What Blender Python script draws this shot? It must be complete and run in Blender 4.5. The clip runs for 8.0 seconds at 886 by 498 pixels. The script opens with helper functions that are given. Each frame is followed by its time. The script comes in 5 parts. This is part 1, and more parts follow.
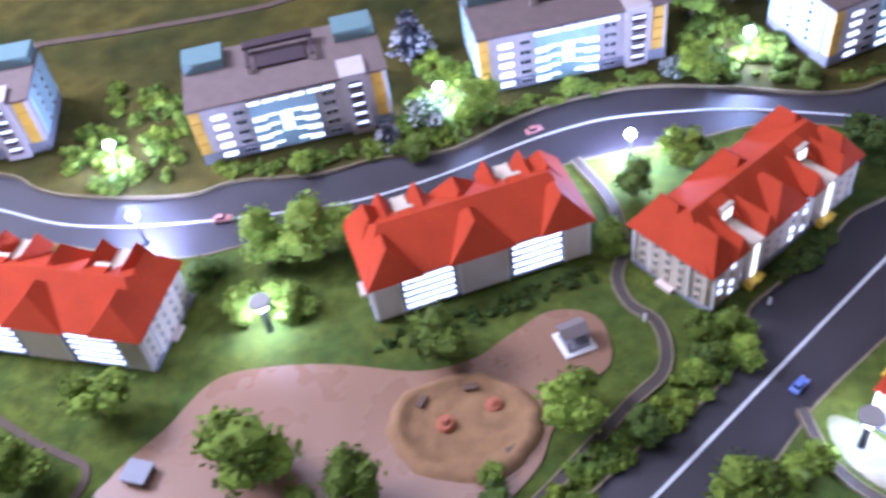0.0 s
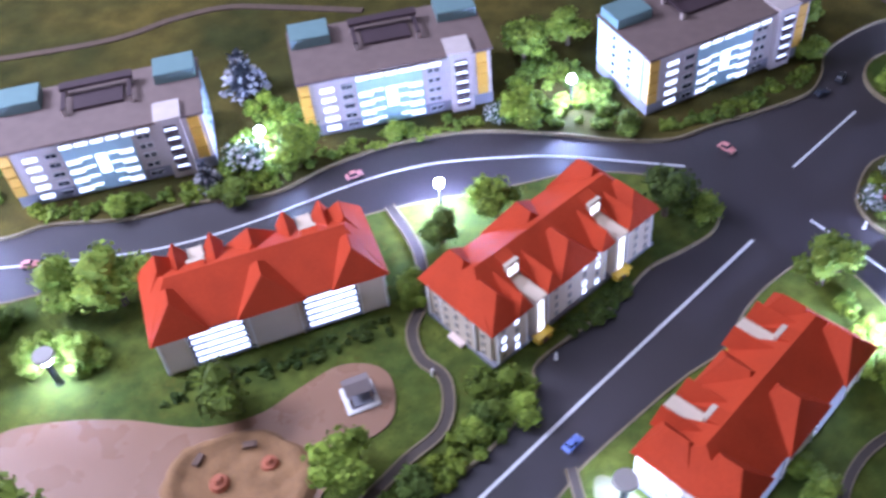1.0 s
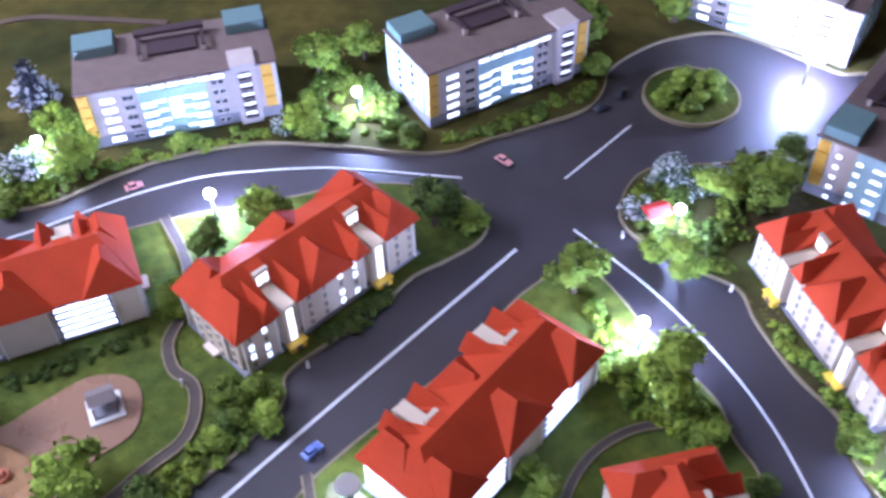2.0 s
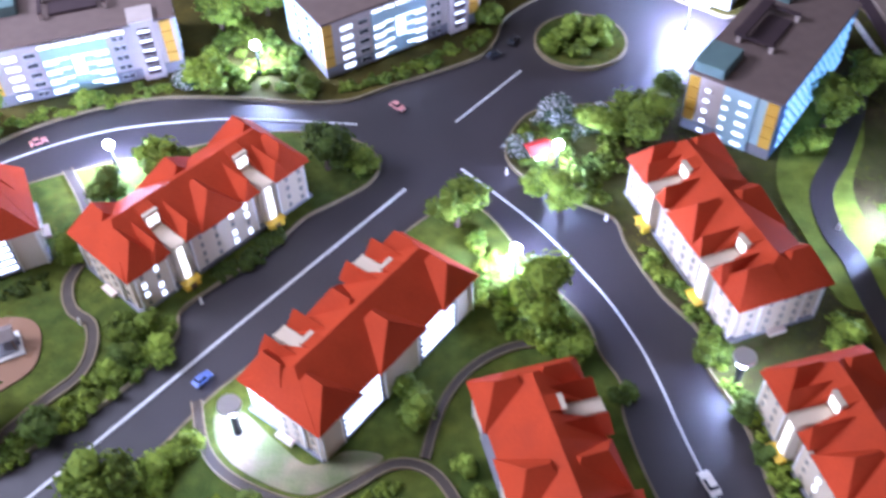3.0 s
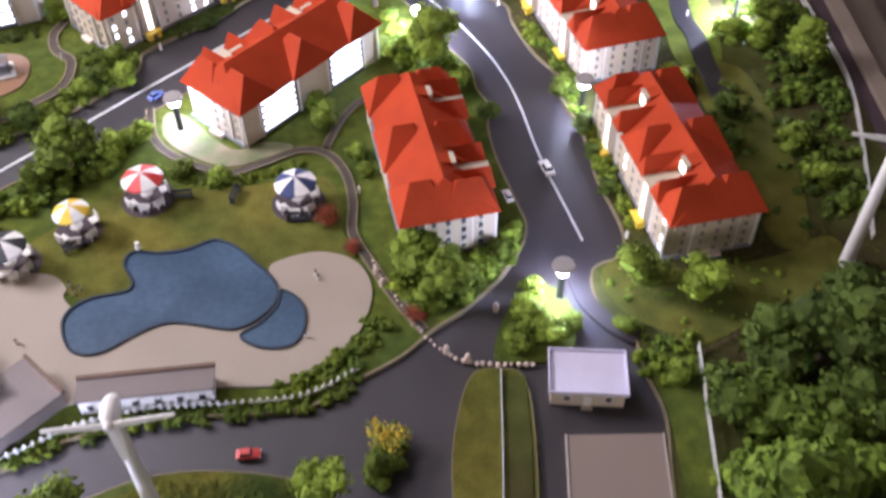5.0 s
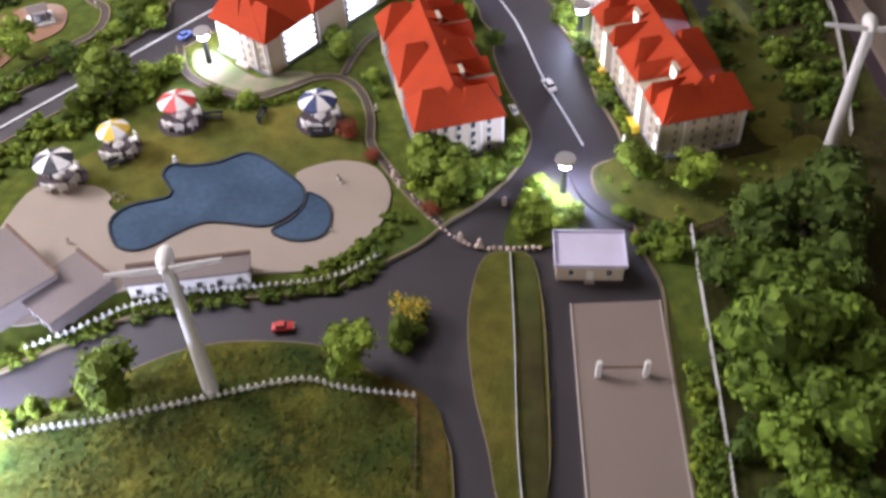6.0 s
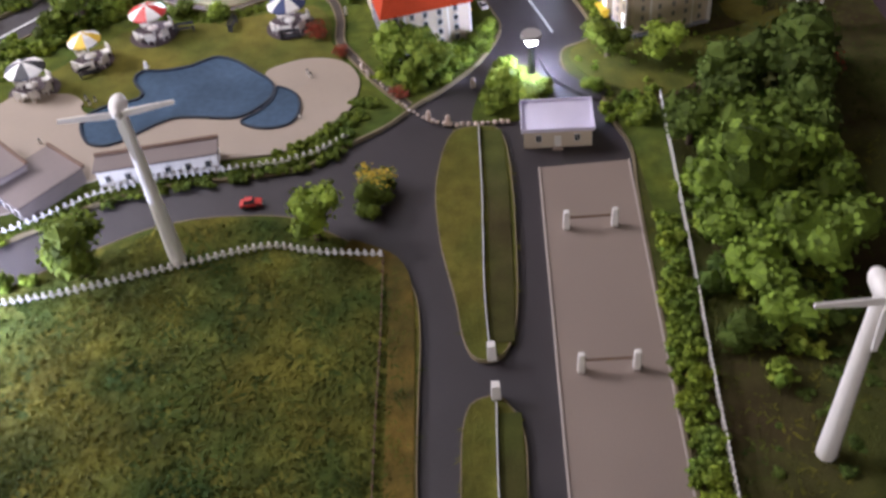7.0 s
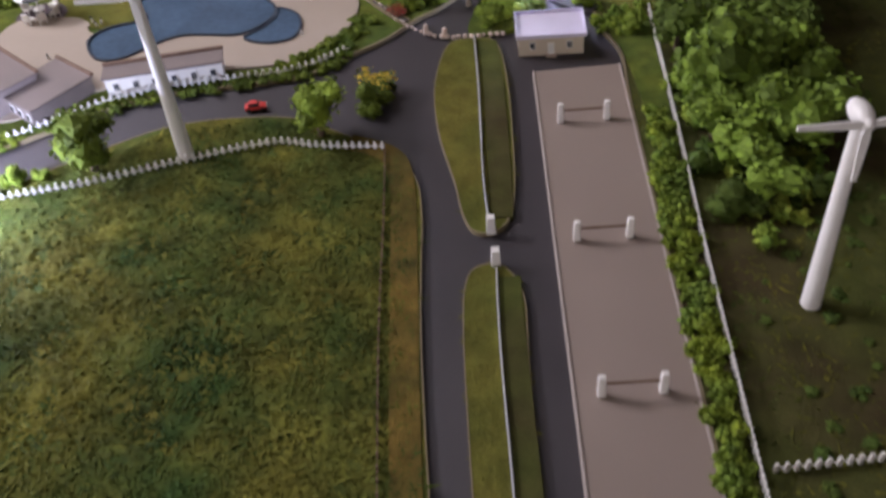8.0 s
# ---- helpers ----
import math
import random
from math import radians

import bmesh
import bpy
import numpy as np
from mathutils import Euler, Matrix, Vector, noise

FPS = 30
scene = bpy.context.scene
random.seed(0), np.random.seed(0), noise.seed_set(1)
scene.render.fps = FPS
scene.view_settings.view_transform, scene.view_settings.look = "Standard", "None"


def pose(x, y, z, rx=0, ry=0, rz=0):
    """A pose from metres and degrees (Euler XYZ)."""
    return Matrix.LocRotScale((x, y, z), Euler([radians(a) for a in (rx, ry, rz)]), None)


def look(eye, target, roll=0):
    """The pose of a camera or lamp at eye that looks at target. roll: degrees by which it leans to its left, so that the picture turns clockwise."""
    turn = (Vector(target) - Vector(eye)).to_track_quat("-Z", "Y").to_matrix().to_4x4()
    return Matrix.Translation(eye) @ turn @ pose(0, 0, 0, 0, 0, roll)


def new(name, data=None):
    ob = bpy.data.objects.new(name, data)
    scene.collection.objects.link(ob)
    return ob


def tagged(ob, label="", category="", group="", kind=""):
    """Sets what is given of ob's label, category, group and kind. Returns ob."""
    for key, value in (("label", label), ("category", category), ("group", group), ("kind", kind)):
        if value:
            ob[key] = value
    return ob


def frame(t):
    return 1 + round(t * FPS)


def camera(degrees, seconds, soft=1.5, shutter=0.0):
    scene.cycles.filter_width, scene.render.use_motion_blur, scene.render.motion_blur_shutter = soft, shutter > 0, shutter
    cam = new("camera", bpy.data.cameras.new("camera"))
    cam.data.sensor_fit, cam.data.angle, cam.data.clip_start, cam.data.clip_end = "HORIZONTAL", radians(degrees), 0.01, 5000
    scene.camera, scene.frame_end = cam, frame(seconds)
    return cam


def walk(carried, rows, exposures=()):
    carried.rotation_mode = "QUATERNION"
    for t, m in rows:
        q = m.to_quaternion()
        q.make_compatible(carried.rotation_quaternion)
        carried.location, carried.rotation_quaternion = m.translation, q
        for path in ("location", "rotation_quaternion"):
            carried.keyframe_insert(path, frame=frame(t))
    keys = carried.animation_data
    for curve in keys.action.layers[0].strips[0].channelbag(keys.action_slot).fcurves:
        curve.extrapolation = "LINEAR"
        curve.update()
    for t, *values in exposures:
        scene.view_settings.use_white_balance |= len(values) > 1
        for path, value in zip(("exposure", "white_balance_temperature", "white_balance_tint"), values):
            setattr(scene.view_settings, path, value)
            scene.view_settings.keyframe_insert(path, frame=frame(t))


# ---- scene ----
cam = camera(49.4, 8.0, soft=2.9, shutter=0.5)
PATH = [
    (0, (0.187, -0.068, 0.915), (-0.08, 1.279, -0.539), -9.3),
    (0.2, (0.2298, -0.0501, 0.9126), (-0.014, 1.2995, -0.5431), -9.35),
    (0.5, (0.313, -0.022, 0.924), (0.102, 1.324, -0.54), -8.8),
    (0.8, (0.3517, -0.0148, 0.9284), (0.1903, 1.3502, -0.5245), -6.54),
    (1, (0.391, -0.009, 0.931), (0.203, 1.351, -0.522), -6.6),
    (1.2, (0.4309, 0.0002, 0.9363), (0.2375, 1.3599, -0.5176), -6.44),
    (1.5, (0.501, 0.0, 0.937), (0.376, 1.37, -0.515), -4.2),
    (1.7, (0.5459, -0.0033, 0.9339), (0.4548, 1.3746, -0.5129), -3.6),
    (2, (0.594, -0.021, 0.918), (0.566, 1.374, -0.514), -2.0),
    (2.2, (0.601, -0.033, 0.935), (0.583, 1.336, -0.524), -1.6),
    (3.3, (0.728, -0.144, 0.91), (0.762, 1.216, -0.556), -2.5),
    (3.5, (0.73, -0.179, 0.898), (0.745, 1.198, -0.553), -2.9),
    (3.8, (0.79, -0.2558, 0.8696), (0.7844, 1.1339, -0.5687), -2.76),
    (4, (0.816, -0.315, 0.854), (0.857, 1.055, -0.602), -0.2),
    (4.2, (0.827, -0.3896, 0.8242), (0.8715, 0.9957, -0.6177), 0.07),
    (4.5, (0.817, -0.444, 0.855), (0.836, 0.924, -0.605), 0.2),
    (4.7, (0.8349, -0.4943, 0.8688), (0.8261, 0.8765, -0.5875), -0.82),
    (5, (0.844, -0.562, 0.867), (0.842, 0.807, -0.591), -1.0),
    (5.2, (0.832, -0.595, 0.874), (0.831, 0.756, -0.601), -1.1),
    (6.5, (0.858, -0.808, 0.781), (0.806, 0.605, -0.634), -5.7),
    (6.8, (0.8782, -0.84, 0.7299), (0.8151, 0.5801, -0.677), -6.97),
    (7, (0.886, -0.856, 0.713), (0.822, 0.568, -0.69), -6.8),
    (7.2, (0.8816, -0.8727, 0.6962), (0.8281, 0.56, -0.6982), -6.49),
    (7.5, (0.871, -0.907, 0.687), (0.81, 0.537, -0.695), -6.3),
    (7.7, (0.8748, -0.9381, 0.6689), (0.8018, 0.5112, -0.7074), -6.93),
    (8, (0.861, -0.977, 0.646), (0.828, 0.468, -0.735), -6.2),
]
walk(cam, [(t, look(eye, target, roll)) for t, eye, target, roll in PATH],
     exposures=[(0.0, 0.0, 4750, 29), (2.2, 0.14, 4800, 28), (3.5, 0.34, 5050, 23), (5.2, 0.4, 5750, 22), (6.5, 0.34, 5800, 20), (8.0, 0.22, 5750, 21)])

# ---- light: a dim exhibition room with unseen ceiling panels, the strong one to the west, the weak one an added fill; the model's own lamps come with the things ----
world = bpy.data.worlds.new("room_air")
world.use_nodes = True
scene.world = world
world.node_tree.nodes["Background"].inputs[0].default_value = (0.9, 0.8, 0.7, 1)
world.node_tree.nodes["Background"].inputs[1].default_value = 0.02
FILL_WINDOW_WATTS = 60.0
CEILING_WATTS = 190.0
LAMP_WATTS = 2.4
LED = (0.75, 0.8, 1.0)

# ---- materials ----
def mat(name, colour, rough=0.6, metal=0.0, vary=0.12, scale=60.0, bump=0.0, fine=400.0, second=None, mix_scale=12.0,
        island=0.0, per_object=0.0, coat=0.0, spec=0.5, sharp=0.3):
    m = bpy.data.materials.new(name)
    m.use_nodes = True
    nt = m.node_tree
    N, L = nt.nodes, nt.links
    b = N["Principled BSDF"]
    b.inputs["Roughness"].default_value = rough
    b.inputs["Metallic"].default_value = metal
    b.inputs["Coat Weight"].default_value = coat
    b.inputs["Specular IOR Level"].default_value = spec
    co = N.new("ShaderNodeTexCoord")
    def noise_tex(sc, detail=4.0):
        n = N.new("ShaderNodeTexNoise")
        n.inputs["Scale"].default_value = sc
        n.inputs["Detail"].default_value = detail
        L.new(co.outputs["Object"], n.inputs["Vector"])
        return n
    base = N.new("ShaderNodeRGB")
    base.outputs[0].default_value = (*colour, 1)
    out = base.outputs[0]
    if second:
        n = noise_tex(mix_scale)
        r = N.new("ShaderNodeMapRange")
        r.inputs["From Min"].default_value, r.inputs["From Max"].default_value = 0.5 - sharp / 2, 0.5 + sharp / 2
        L.new(n.outputs["Fac"], r.inputs["Value"])
        mx = N.new("ShaderNodeMix")
        mx.data_type = "RGBA"
        L.new(r.outputs[0], mx.inputs["Factor"])
        L.new(out, mx.inputs["A"])
        mx.inputs["B"].default_value = (*second, 1)
        out = mx.outputs["Result"]
    value = None
    def times(v, amount):
        r = N.new("ShaderNodeMapRange")
        r.inputs["To Min"].default_value, r.inputs["To Max"].default_value = 1 - amount, 1 + amount
        L.new(v, r.inputs["Value"])
        return r.outputs[0]
    factors = []
    if vary:
        factors.append(times(noise_tex(scale).outputs["Fac"], vary * 2))
        factors.append(times(noise_tex(fine, 2).outputs["Fac"], vary))
    if island:
        g = N.new("ShaderNodeNewGeometry")
        factors.append(times(g.outputs["Random Per Island"], island))
    if per_object:
        o = N.new("ShaderNodeObjectInfo")
        factors.append(times(o.outputs["Random"], per_object))
    for f in factors:
        mx = N.new("ShaderNodeVectorMath")
        mx.operation = "SCALE"
        L.new(out, mx.inputs[0])
        L.new(f, mx.inputs["Scale"])
        out = mx.outputs[0]
    L.new(out, b.inputs["Base Color"])
    if bump:
        n = noise_tex(fine, 6)
        bp = N.new("ShaderNodeBump")
        bp.inputs["Strength"].default_value = bump
        bp.inputs["Distance"].default_value = 0.002
        L.new(n.outputs["Fac"], bp.inputs["Height"])
        L.new(bp.outputs[0], b.inputs["Normal"])
        r = times(noise_tex(scale * 2).outputs["Fac"], 0.2)
        k = N.new("ShaderNodeMath")
        k.operation = "MULTIPLY"
        k.inputs[1].default_value = rough
        L.new(r, k.inputs[0])
        L.new(k.outputs[0], b.inputs["Roughness"])
    return m


def glow(name, colour, strength):
    m = bpy.data.materials.new(name)
    m.use_nodes = True
    b = m.node_tree.nodes["Principled BSDF"]
    b.inputs["Base Color"].default_value = (0.8, 0.8, 0.8, 1)
    b.inputs["Emission Color"].default_value = (*colour, 1)
    b.inputs["Emission Strength"].default_value = strength
    return m


M_ASPHALT = mat("asphalt", (0.037, 0.031, 0.034), 0.5, vary=0.24, scale=7, bump=0.25, fine=900)
M_LINE = mat("road_paint", (0.6, 0.6, 0.6), 0.5, vary=0.08)
M_LAWN_OLIVE = mat("flock_grass_olive", (0.145, 0.128, 0.024), 0.95, vary=0.3, scale=40, bump=0.7, fine=450, second=(0.095, 0.105, 0.02), mix_scale=9, spec=0.1)
M_LAWN = mat("flock_grass", (0.105, 0.125, 0.018), 0.95, vary=0.35, scale=60, bump=0.7, fine=500, second=(0.06, 0.088, 0.016), mix_scale=16, spec=0.1)
M_LAWN_DRY = mat("flock_grass_dry", (0.118, 0.108, 0.018), 0.95, vary=0.5, scale=38, bump=0.35, fine=300, second=(0.045, 0.068, 0.014), mix_scale=13, sharp=0.3, spec=0.1)
M_LAWN_LIME = mat("flock_grass_lime", (0.19, 0.23, 0.03), 0.95, vary=0.35, scale=45, bump=0.7, fine=400, second=(0.12, 0.16, 0.025), mix_scale=16, spec=0.1)
M_LAWN_HILL = mat("flock_grass_hill", (0.085, 0.068, 0.014), 0.95, vary=0.35, scale=25, bump=0.6, fine=300, second=(0.035, 0.038, 0.01), mix_scale=5, spec=0.1)
M_BLUE_WALL = mat("dark_blue_wall", (0.03, 0.09, 0.2), 0.5, vary=0.08)
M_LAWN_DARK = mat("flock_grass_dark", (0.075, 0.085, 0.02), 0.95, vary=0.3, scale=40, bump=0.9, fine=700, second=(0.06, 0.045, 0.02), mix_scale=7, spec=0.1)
M_TUFT = mat("grass_tufts", (0.125, 0.118, 0.018), 0.9, vary=0.45, scale=16, second=(0.034, 0.06, 0.012), mix_scale=9, sharp=0.3, island=0.15, spec=0.1)
M_LEAF = mat("foliage", (0.108, 0.165, 0.022), 0.8, vary=0.0, second=(0.17, 0.215, 0.016), mix_scale=25, island=0.5, per_object=0.4, spec=0.2)
M_LEAF_LIME = mat("foliage_lime", (0.245, 0.29, 0.034), 0.8, vary=0.0, second=(0.1, 0.18, 0.02), mix_scale=25, island=0.35, per_object=0.2, spec=0.2)
M_LEAF_DARK = mat("foliage_dark", (0.055, 0.092, 0.014), 0.8, vary=0.0, second=(0.09, 0.122, 0.018), mix_scale=25, island=0.4, per_object=0.25, spec=0.2)
def blossom(name, petal, leaf, share):
    """Leaves with a share of petals among them."""
    m = mat(name, leaf, 0.8, vary=0.0, island=0.35)
    N, L = m.node_tree.nodes, m.node_tree.links
    b = N["Principled BSDF"]
    old = b.inputs["Base Color"].links[0].from_socket
    g = N.new("ShaderNodeNewGeometry")
    less = N.new("ShaderNodeMath")
    less.operation = "LESS_THAN"
    less.inputs[1].default_value = share
    L.new(g.outputs["Random Per Island"], less.inputs[0])
    mx = N.new("ShaderNodeMix")
    mx.data_type = "RGBA"
    mx.inputs["B"].default_value = (*petal, 1)
    L.new(less.outputs[0], mx.inputs["Factor"])
    L.new(old, mx.inputs["A"])
    L.new(mx.outputs["Result"], b.inputs["Base Color"])
    return m


M_LEAF_BROAD = mat("foliage_broad", (0.16, 0.235, 0.02), 0.75, vary=0.0, second=(0.1, 0.155, 0.02), mix_scale=25, island=0.5, per_object=0.3, spec=0.25)
M_LEAF_RED = blossom("blossom_red", (0.36, 0.05, 0.018), (0.09, 0.05, 0.012), 0.62)
M_LEAF_YELLOW = blossom("blossom_yellow", (0.7, 0.5, 0.03), (0.12, 0.16, 0.02), 0.55)
M_LEAF_WHITE = blossom("blossom_white", (0.65, 0.65, 0.64), (0.03, 0.06, 0.025), 0.4)
M_NEEDLE = mat("fir_needles", (0.05, 0.055, 0.07), 0.8, vary=0.0, island=0.4)
M_FROST = mat("frosted_tips", (0.42, 0.41, 0.43), 0.8, vary=0.0, island=0.25)
M_TRUNK = mat("bark", (0.09, 0.06, 0.04), 0.9, vary=0.2)
M_ROOF = mat("red_roof", (0.42, 0.052, 0.014), 0.75, spec=0.12, vary=0.12, scale=25, fine=300, bump=0.08)
M_CREAM = mat("cream_wall", (0.6, 0.51, 0.38), 0.6, vary=0.05, scale=40, bump=0.08)
M_WHITE = mat("white_plastic", (0.78, 0.75, 0.7), 0.45, vary=0.04)
M_YELLOW = mat("yellow_porch", (0.75, 0.5, 0.03), 0.5, vary=0.05)
M_GLASS_DARK = mat("dark_pane", (0.03, 0.035, 0.045), 0.15, vary=0.0)
M_BEIGE = mat("pale_pink_wall", (0.52, 0.45, 0.42), 0.6, vary=0.06, bump=0.06)
M_GREY_WALL = mat("grey_wall", (0.23, 0.225, 0.25), 0.6, vary=0.06)
M_TEAL = mat("teal_panel", (0.15, 0.235, 0.235), 0.5, vary=0.06)
M_TEAL_PALE = mat("pale_teal_panel", (0.42, 0.58, 0.64), 0.5, vary=0.06)
M_ORANGE = mat("orange_panel", (0.68, 0.4, 0.05), 0.55, vary=0.05)
M_ROOF_BROWN = mat("brown_flat_roof", (0.16, 0.115, 0.1), 0.7, vary=0.12, bump=0.15)
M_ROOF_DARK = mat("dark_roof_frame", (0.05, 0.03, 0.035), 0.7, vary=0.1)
M_PLAZA = mat("plaza_board", (0.25, 0.14, 0.08), 0.28, vary=0.06, scale=8, bump=0.04)
M_SAND = mat("sand", (0.27, 0.15, 0.062), 0.95, vary=0.2, scale=60, bump=0.8, fine=500)
M_DECK = mat("pool_deck", (0.33, 0.27, 0.21), 0.7, vary=0.07, scale=14, bump=0.1)
M_PATH = mat("brown_path", (0.07, 0.054, 0.042), 0.85, vary=0.15, bump=0.3)
M_PATH_PALE = mat("pale_kerb", (0.2, 0.16, 0.09), 0.85, vary=0.15, bump=0.3)
M_POOL = mat("pool_tile", (0.036, 0.047, 0.066), 0.7, vary=0.15, spec=0.2)
M_SLAB = mat("taupe_slab", (0.25, 0.195, 0.16), 0.55, vary=0.05, scale=10, bump=0.06)
M_GREY_ROOF = mat("grey_sheet_roof", (0.17, 0.135, 0.12), 0.6, vary=0.12, scale=20, bump=0.08)
M_HUT = mat("grey_brown_hut_wall", (0.21, 0.175, 0.16), 0.65, vary=0.1, bump=0.05)
M_LILAC_ROOF = mat("pale_sheet_roof", (0.62, 0.58, 0.7), 0.5, vary=0.05)
M_PANE_PALE = mat("pale_pane", (0.2, 0.19, 0.18), 0.3, vary=0.0)
M_VERGE = mat("brown_verge", (0.15, 0.1, 0.022), 0.95, vary=0.35, scale=70, bump=0.7, fine=500, second=(0.08, 0.065, 0.016), mix_scale=18, spec=0.1)
M_DARK = mat("dark_metal", (0.03, 0.03, 0.035), 0.5, vary=0.05)
M_CAP = mat("grey_lamp_cap", (0.32, 0.3, 0.28), 0.5, vary=0.05)
M_EDGE = mat("pale_slab_edge", (0.4, 0.34, 0.3), 0.6, vary=0.1)
M_BOARD = mat("taupe_table_rim", (0.22, 0.17, 0.13), 0.6, vary=0.08, scale=6, bump=0.05)
M_ROOM = mat("room_paint", (0.62, 0.58, 0.54), 0.8, vary=0.04, scale=2)
M_FLOOR = mat("room_floor", (0.2, 0.16, 0.13), 0.5, vary=0.08, scale=3)
M_RED = mat("red_paint", (0.6, 0.05, 0.04), 0.4, vary=0.03)
M_NAVY = mat("navy_cloth", (0.03, 0.045, 0.13), 0.7, vary=0.06)
M_BLUE = mat("blue_paint", (0.14, 0.2, 0.5), 0.4, vary=0.03)
M_PINK = mat("pink_paint", (0.6, 0.26, 0.24), 0.4, vary=0.03)
M_STONE = mat("pale_stone", (0.62, 0.5, 0.42), 0.8, vary=0.1, per_object=0.25)
M_SANDY = mat("sandy_garden", (0.25, 0.21, 0.13), 0.9, vary=0.25, scale=40, bump=0.5, fine=400, second=(0.14, 0.17, 0.06), mix_scale=22, sharp=0.25)
M_BROWN = mat("brown_wood", (0.13, 0.075, 0.045), 0.7, vary=0.2)
G_WINDOW = glow("lit_window", (0.92, 0.97, 1.0), 2.4)
G_BAY = glow("lit_bay", (0.95, 0.98, 1.0), 2.7)
G_BLUE = glow("blue_lit_window", (0.35, 0.72, 1.0), 0.9)
G_WARM = glow("warm_lit_shaft", (1.0, 0.93, 0.72), 2.2)
G_BULB = glow("led", (0.9, 0.95, 1.0), 40.0)
M_WATER = mat("pool_water", (0.06, 0.096, 0.145), 0.2, vary=0.25, scale=14, bump=0.15, fine=120, spec=0.2)


# ---- mesh helpers ----
def box(bm, x0, x1, y0, y1, z0, z1, slot=0, taper=0.0):
    v = [bm.verts.new((x, y, z)) for z, k in ((z0, 0), (z1, taper)) for x, y in ((x0 + k, y0 + k), (x1 - k, y0 + k), (x1 - k, y1 - k), (x0 + k, y1 - k))]
    for f in ((3, 2, 1, 0), (4, 5, 6, 7), (0, 1, 5, 4), (1, 2, 6, 5), (2, 3, 7, 6), (3, 0, 4, 7)):
        bm.faces.new([v[i] for i in f]).material_index = slot
    return v


def boxed(*boxes, bevel=0.0):
    bm = bmesh.new()
    for b in boxes:
        box(bm, *b)
    if bevel:
        bmesh.ops.bevel(bm, geom=bm.edges[:], offset=bevel, segments=2, affect="EDGES")
    return bm


def cyl(bm, x, y, z0, z1, r0, r1=None, n=12, slot=0):
    r1 = r0 if r1 is None else r1
    a = [(math.cos(2 * math.pi * i / n), math.sin(2 * math.pi * i / n)) for i in range(n)]
    lo = [bm.verts.new((x + r0 * c, y + r0 * s, z0)) for c, s in a]
    hi = [bm.verts.new((x + r1 * c, y + r1 * s, z1)) for c, s in a]
    bm.faces.new(lo[::-1]).material_index = slot
    bm.faces.new(hi).material_index = slot
    for i in range(n):
        bm.faces.new((lo[i], lo[(i + 1) % n], hi[(i + 1) % n], hi[i])).material_index = slot


def mesh_of(name, bm, *mats, smooth=False):
    me = bpy.data.meshes.new(name)
    bm.normal_update()
    bm.to_mesh(me)
    bm.free()
    for m in mats:
        me.materials.append(m)
    if smooth:
        me.polygons.foreach_set("use_smooth", [True] * len(me.polygons))
    return me


def part(name, bm, material, parent, label="", at=None, smooth=False):
    me = bm if isinstance(bm, bpy.types.Mesh) else mesh_of(name, bm, *(material if isinstance(material, tuple) else (material,)), smooth=smooth)
    ob = new(name, me)
    ob.parent = parent
    if at is not None:
        ob.matrix_basis = at
    return tagged(ob, label)


def thing(name, label, category, m=None, group="", kind=""):
    ob = new(name)
    ob.empty_display_size = 0.02
    if m is not None:
        ob.matrix_basis = m
    return tagged(ob, label, category, group, kind)


def curve(points, closed=True, step=6):
    """A smooth line through a few plan points."""
    P, n, out = [Vector((*p, 0)) for p in points], len(points), []
    for i in range(n if closed else n - 1):
        if closed:
            a, b, c, d = (P[(i + k) % n] for k in (-1, 0, 1, 2))
        else:
            b, c = P[i], P[i + 1]
            a, d = (P[i - 1] if i else b), (P[i + 2] if i + 2 < n else c)
        for k in range(step):
            t = k / step
            q = 0.5 * (2 * b + (c - a) * t + (2 * a - 5 * b + 4 * c - d) * t * t + (3 * b - a - 3 * c + d) * t ** 3)
            out.append((q.x, q.y))
    if not closed:
        out.append(tuple(points[-1]))
    return out


def sheet(outline, z0, z1, holes=()):
    """A flat slab with rim, over an outline, with holes through it."""
    bm = bmesh.new()
    edges = []
    for loop in (outline, *holes):
        vs = [bm.verts.new((x, y, z1)) for x, y in loop]
        es = [bm.edges.new((vs[i], vs[(i + 1) % len(vs)])) for i in range(len(vs))]
        edges += es
    bmesh.ops.triangle_fill(bm, use_beauty=True, use_dissolve=False, edges=edges, normal=(0, 0, 1))
    for f in bm.faces:
        f.normal_update()
        if f.normal.z < 0:
            f.normal_flip()
    for loop in (outline, *holes):
        hi = [bm.verts.new((x, y, z1)) for x, y in loop]
        lo = [bm.verts.new((x, y, z0)) for x, y in loop]
        for i in range(len(loop)):
            j = (i + 1) % len(loop)
            bm.faces.new((lo[i], lo[j], hi[j], hi[i]))
    bmesh.ops.remove_doubles(bm, verts=bm.verts[:], dist=1e-5)
    bmesh.ops.recalc_face_normals(bm, faces=bm.faces[:])
    return bm


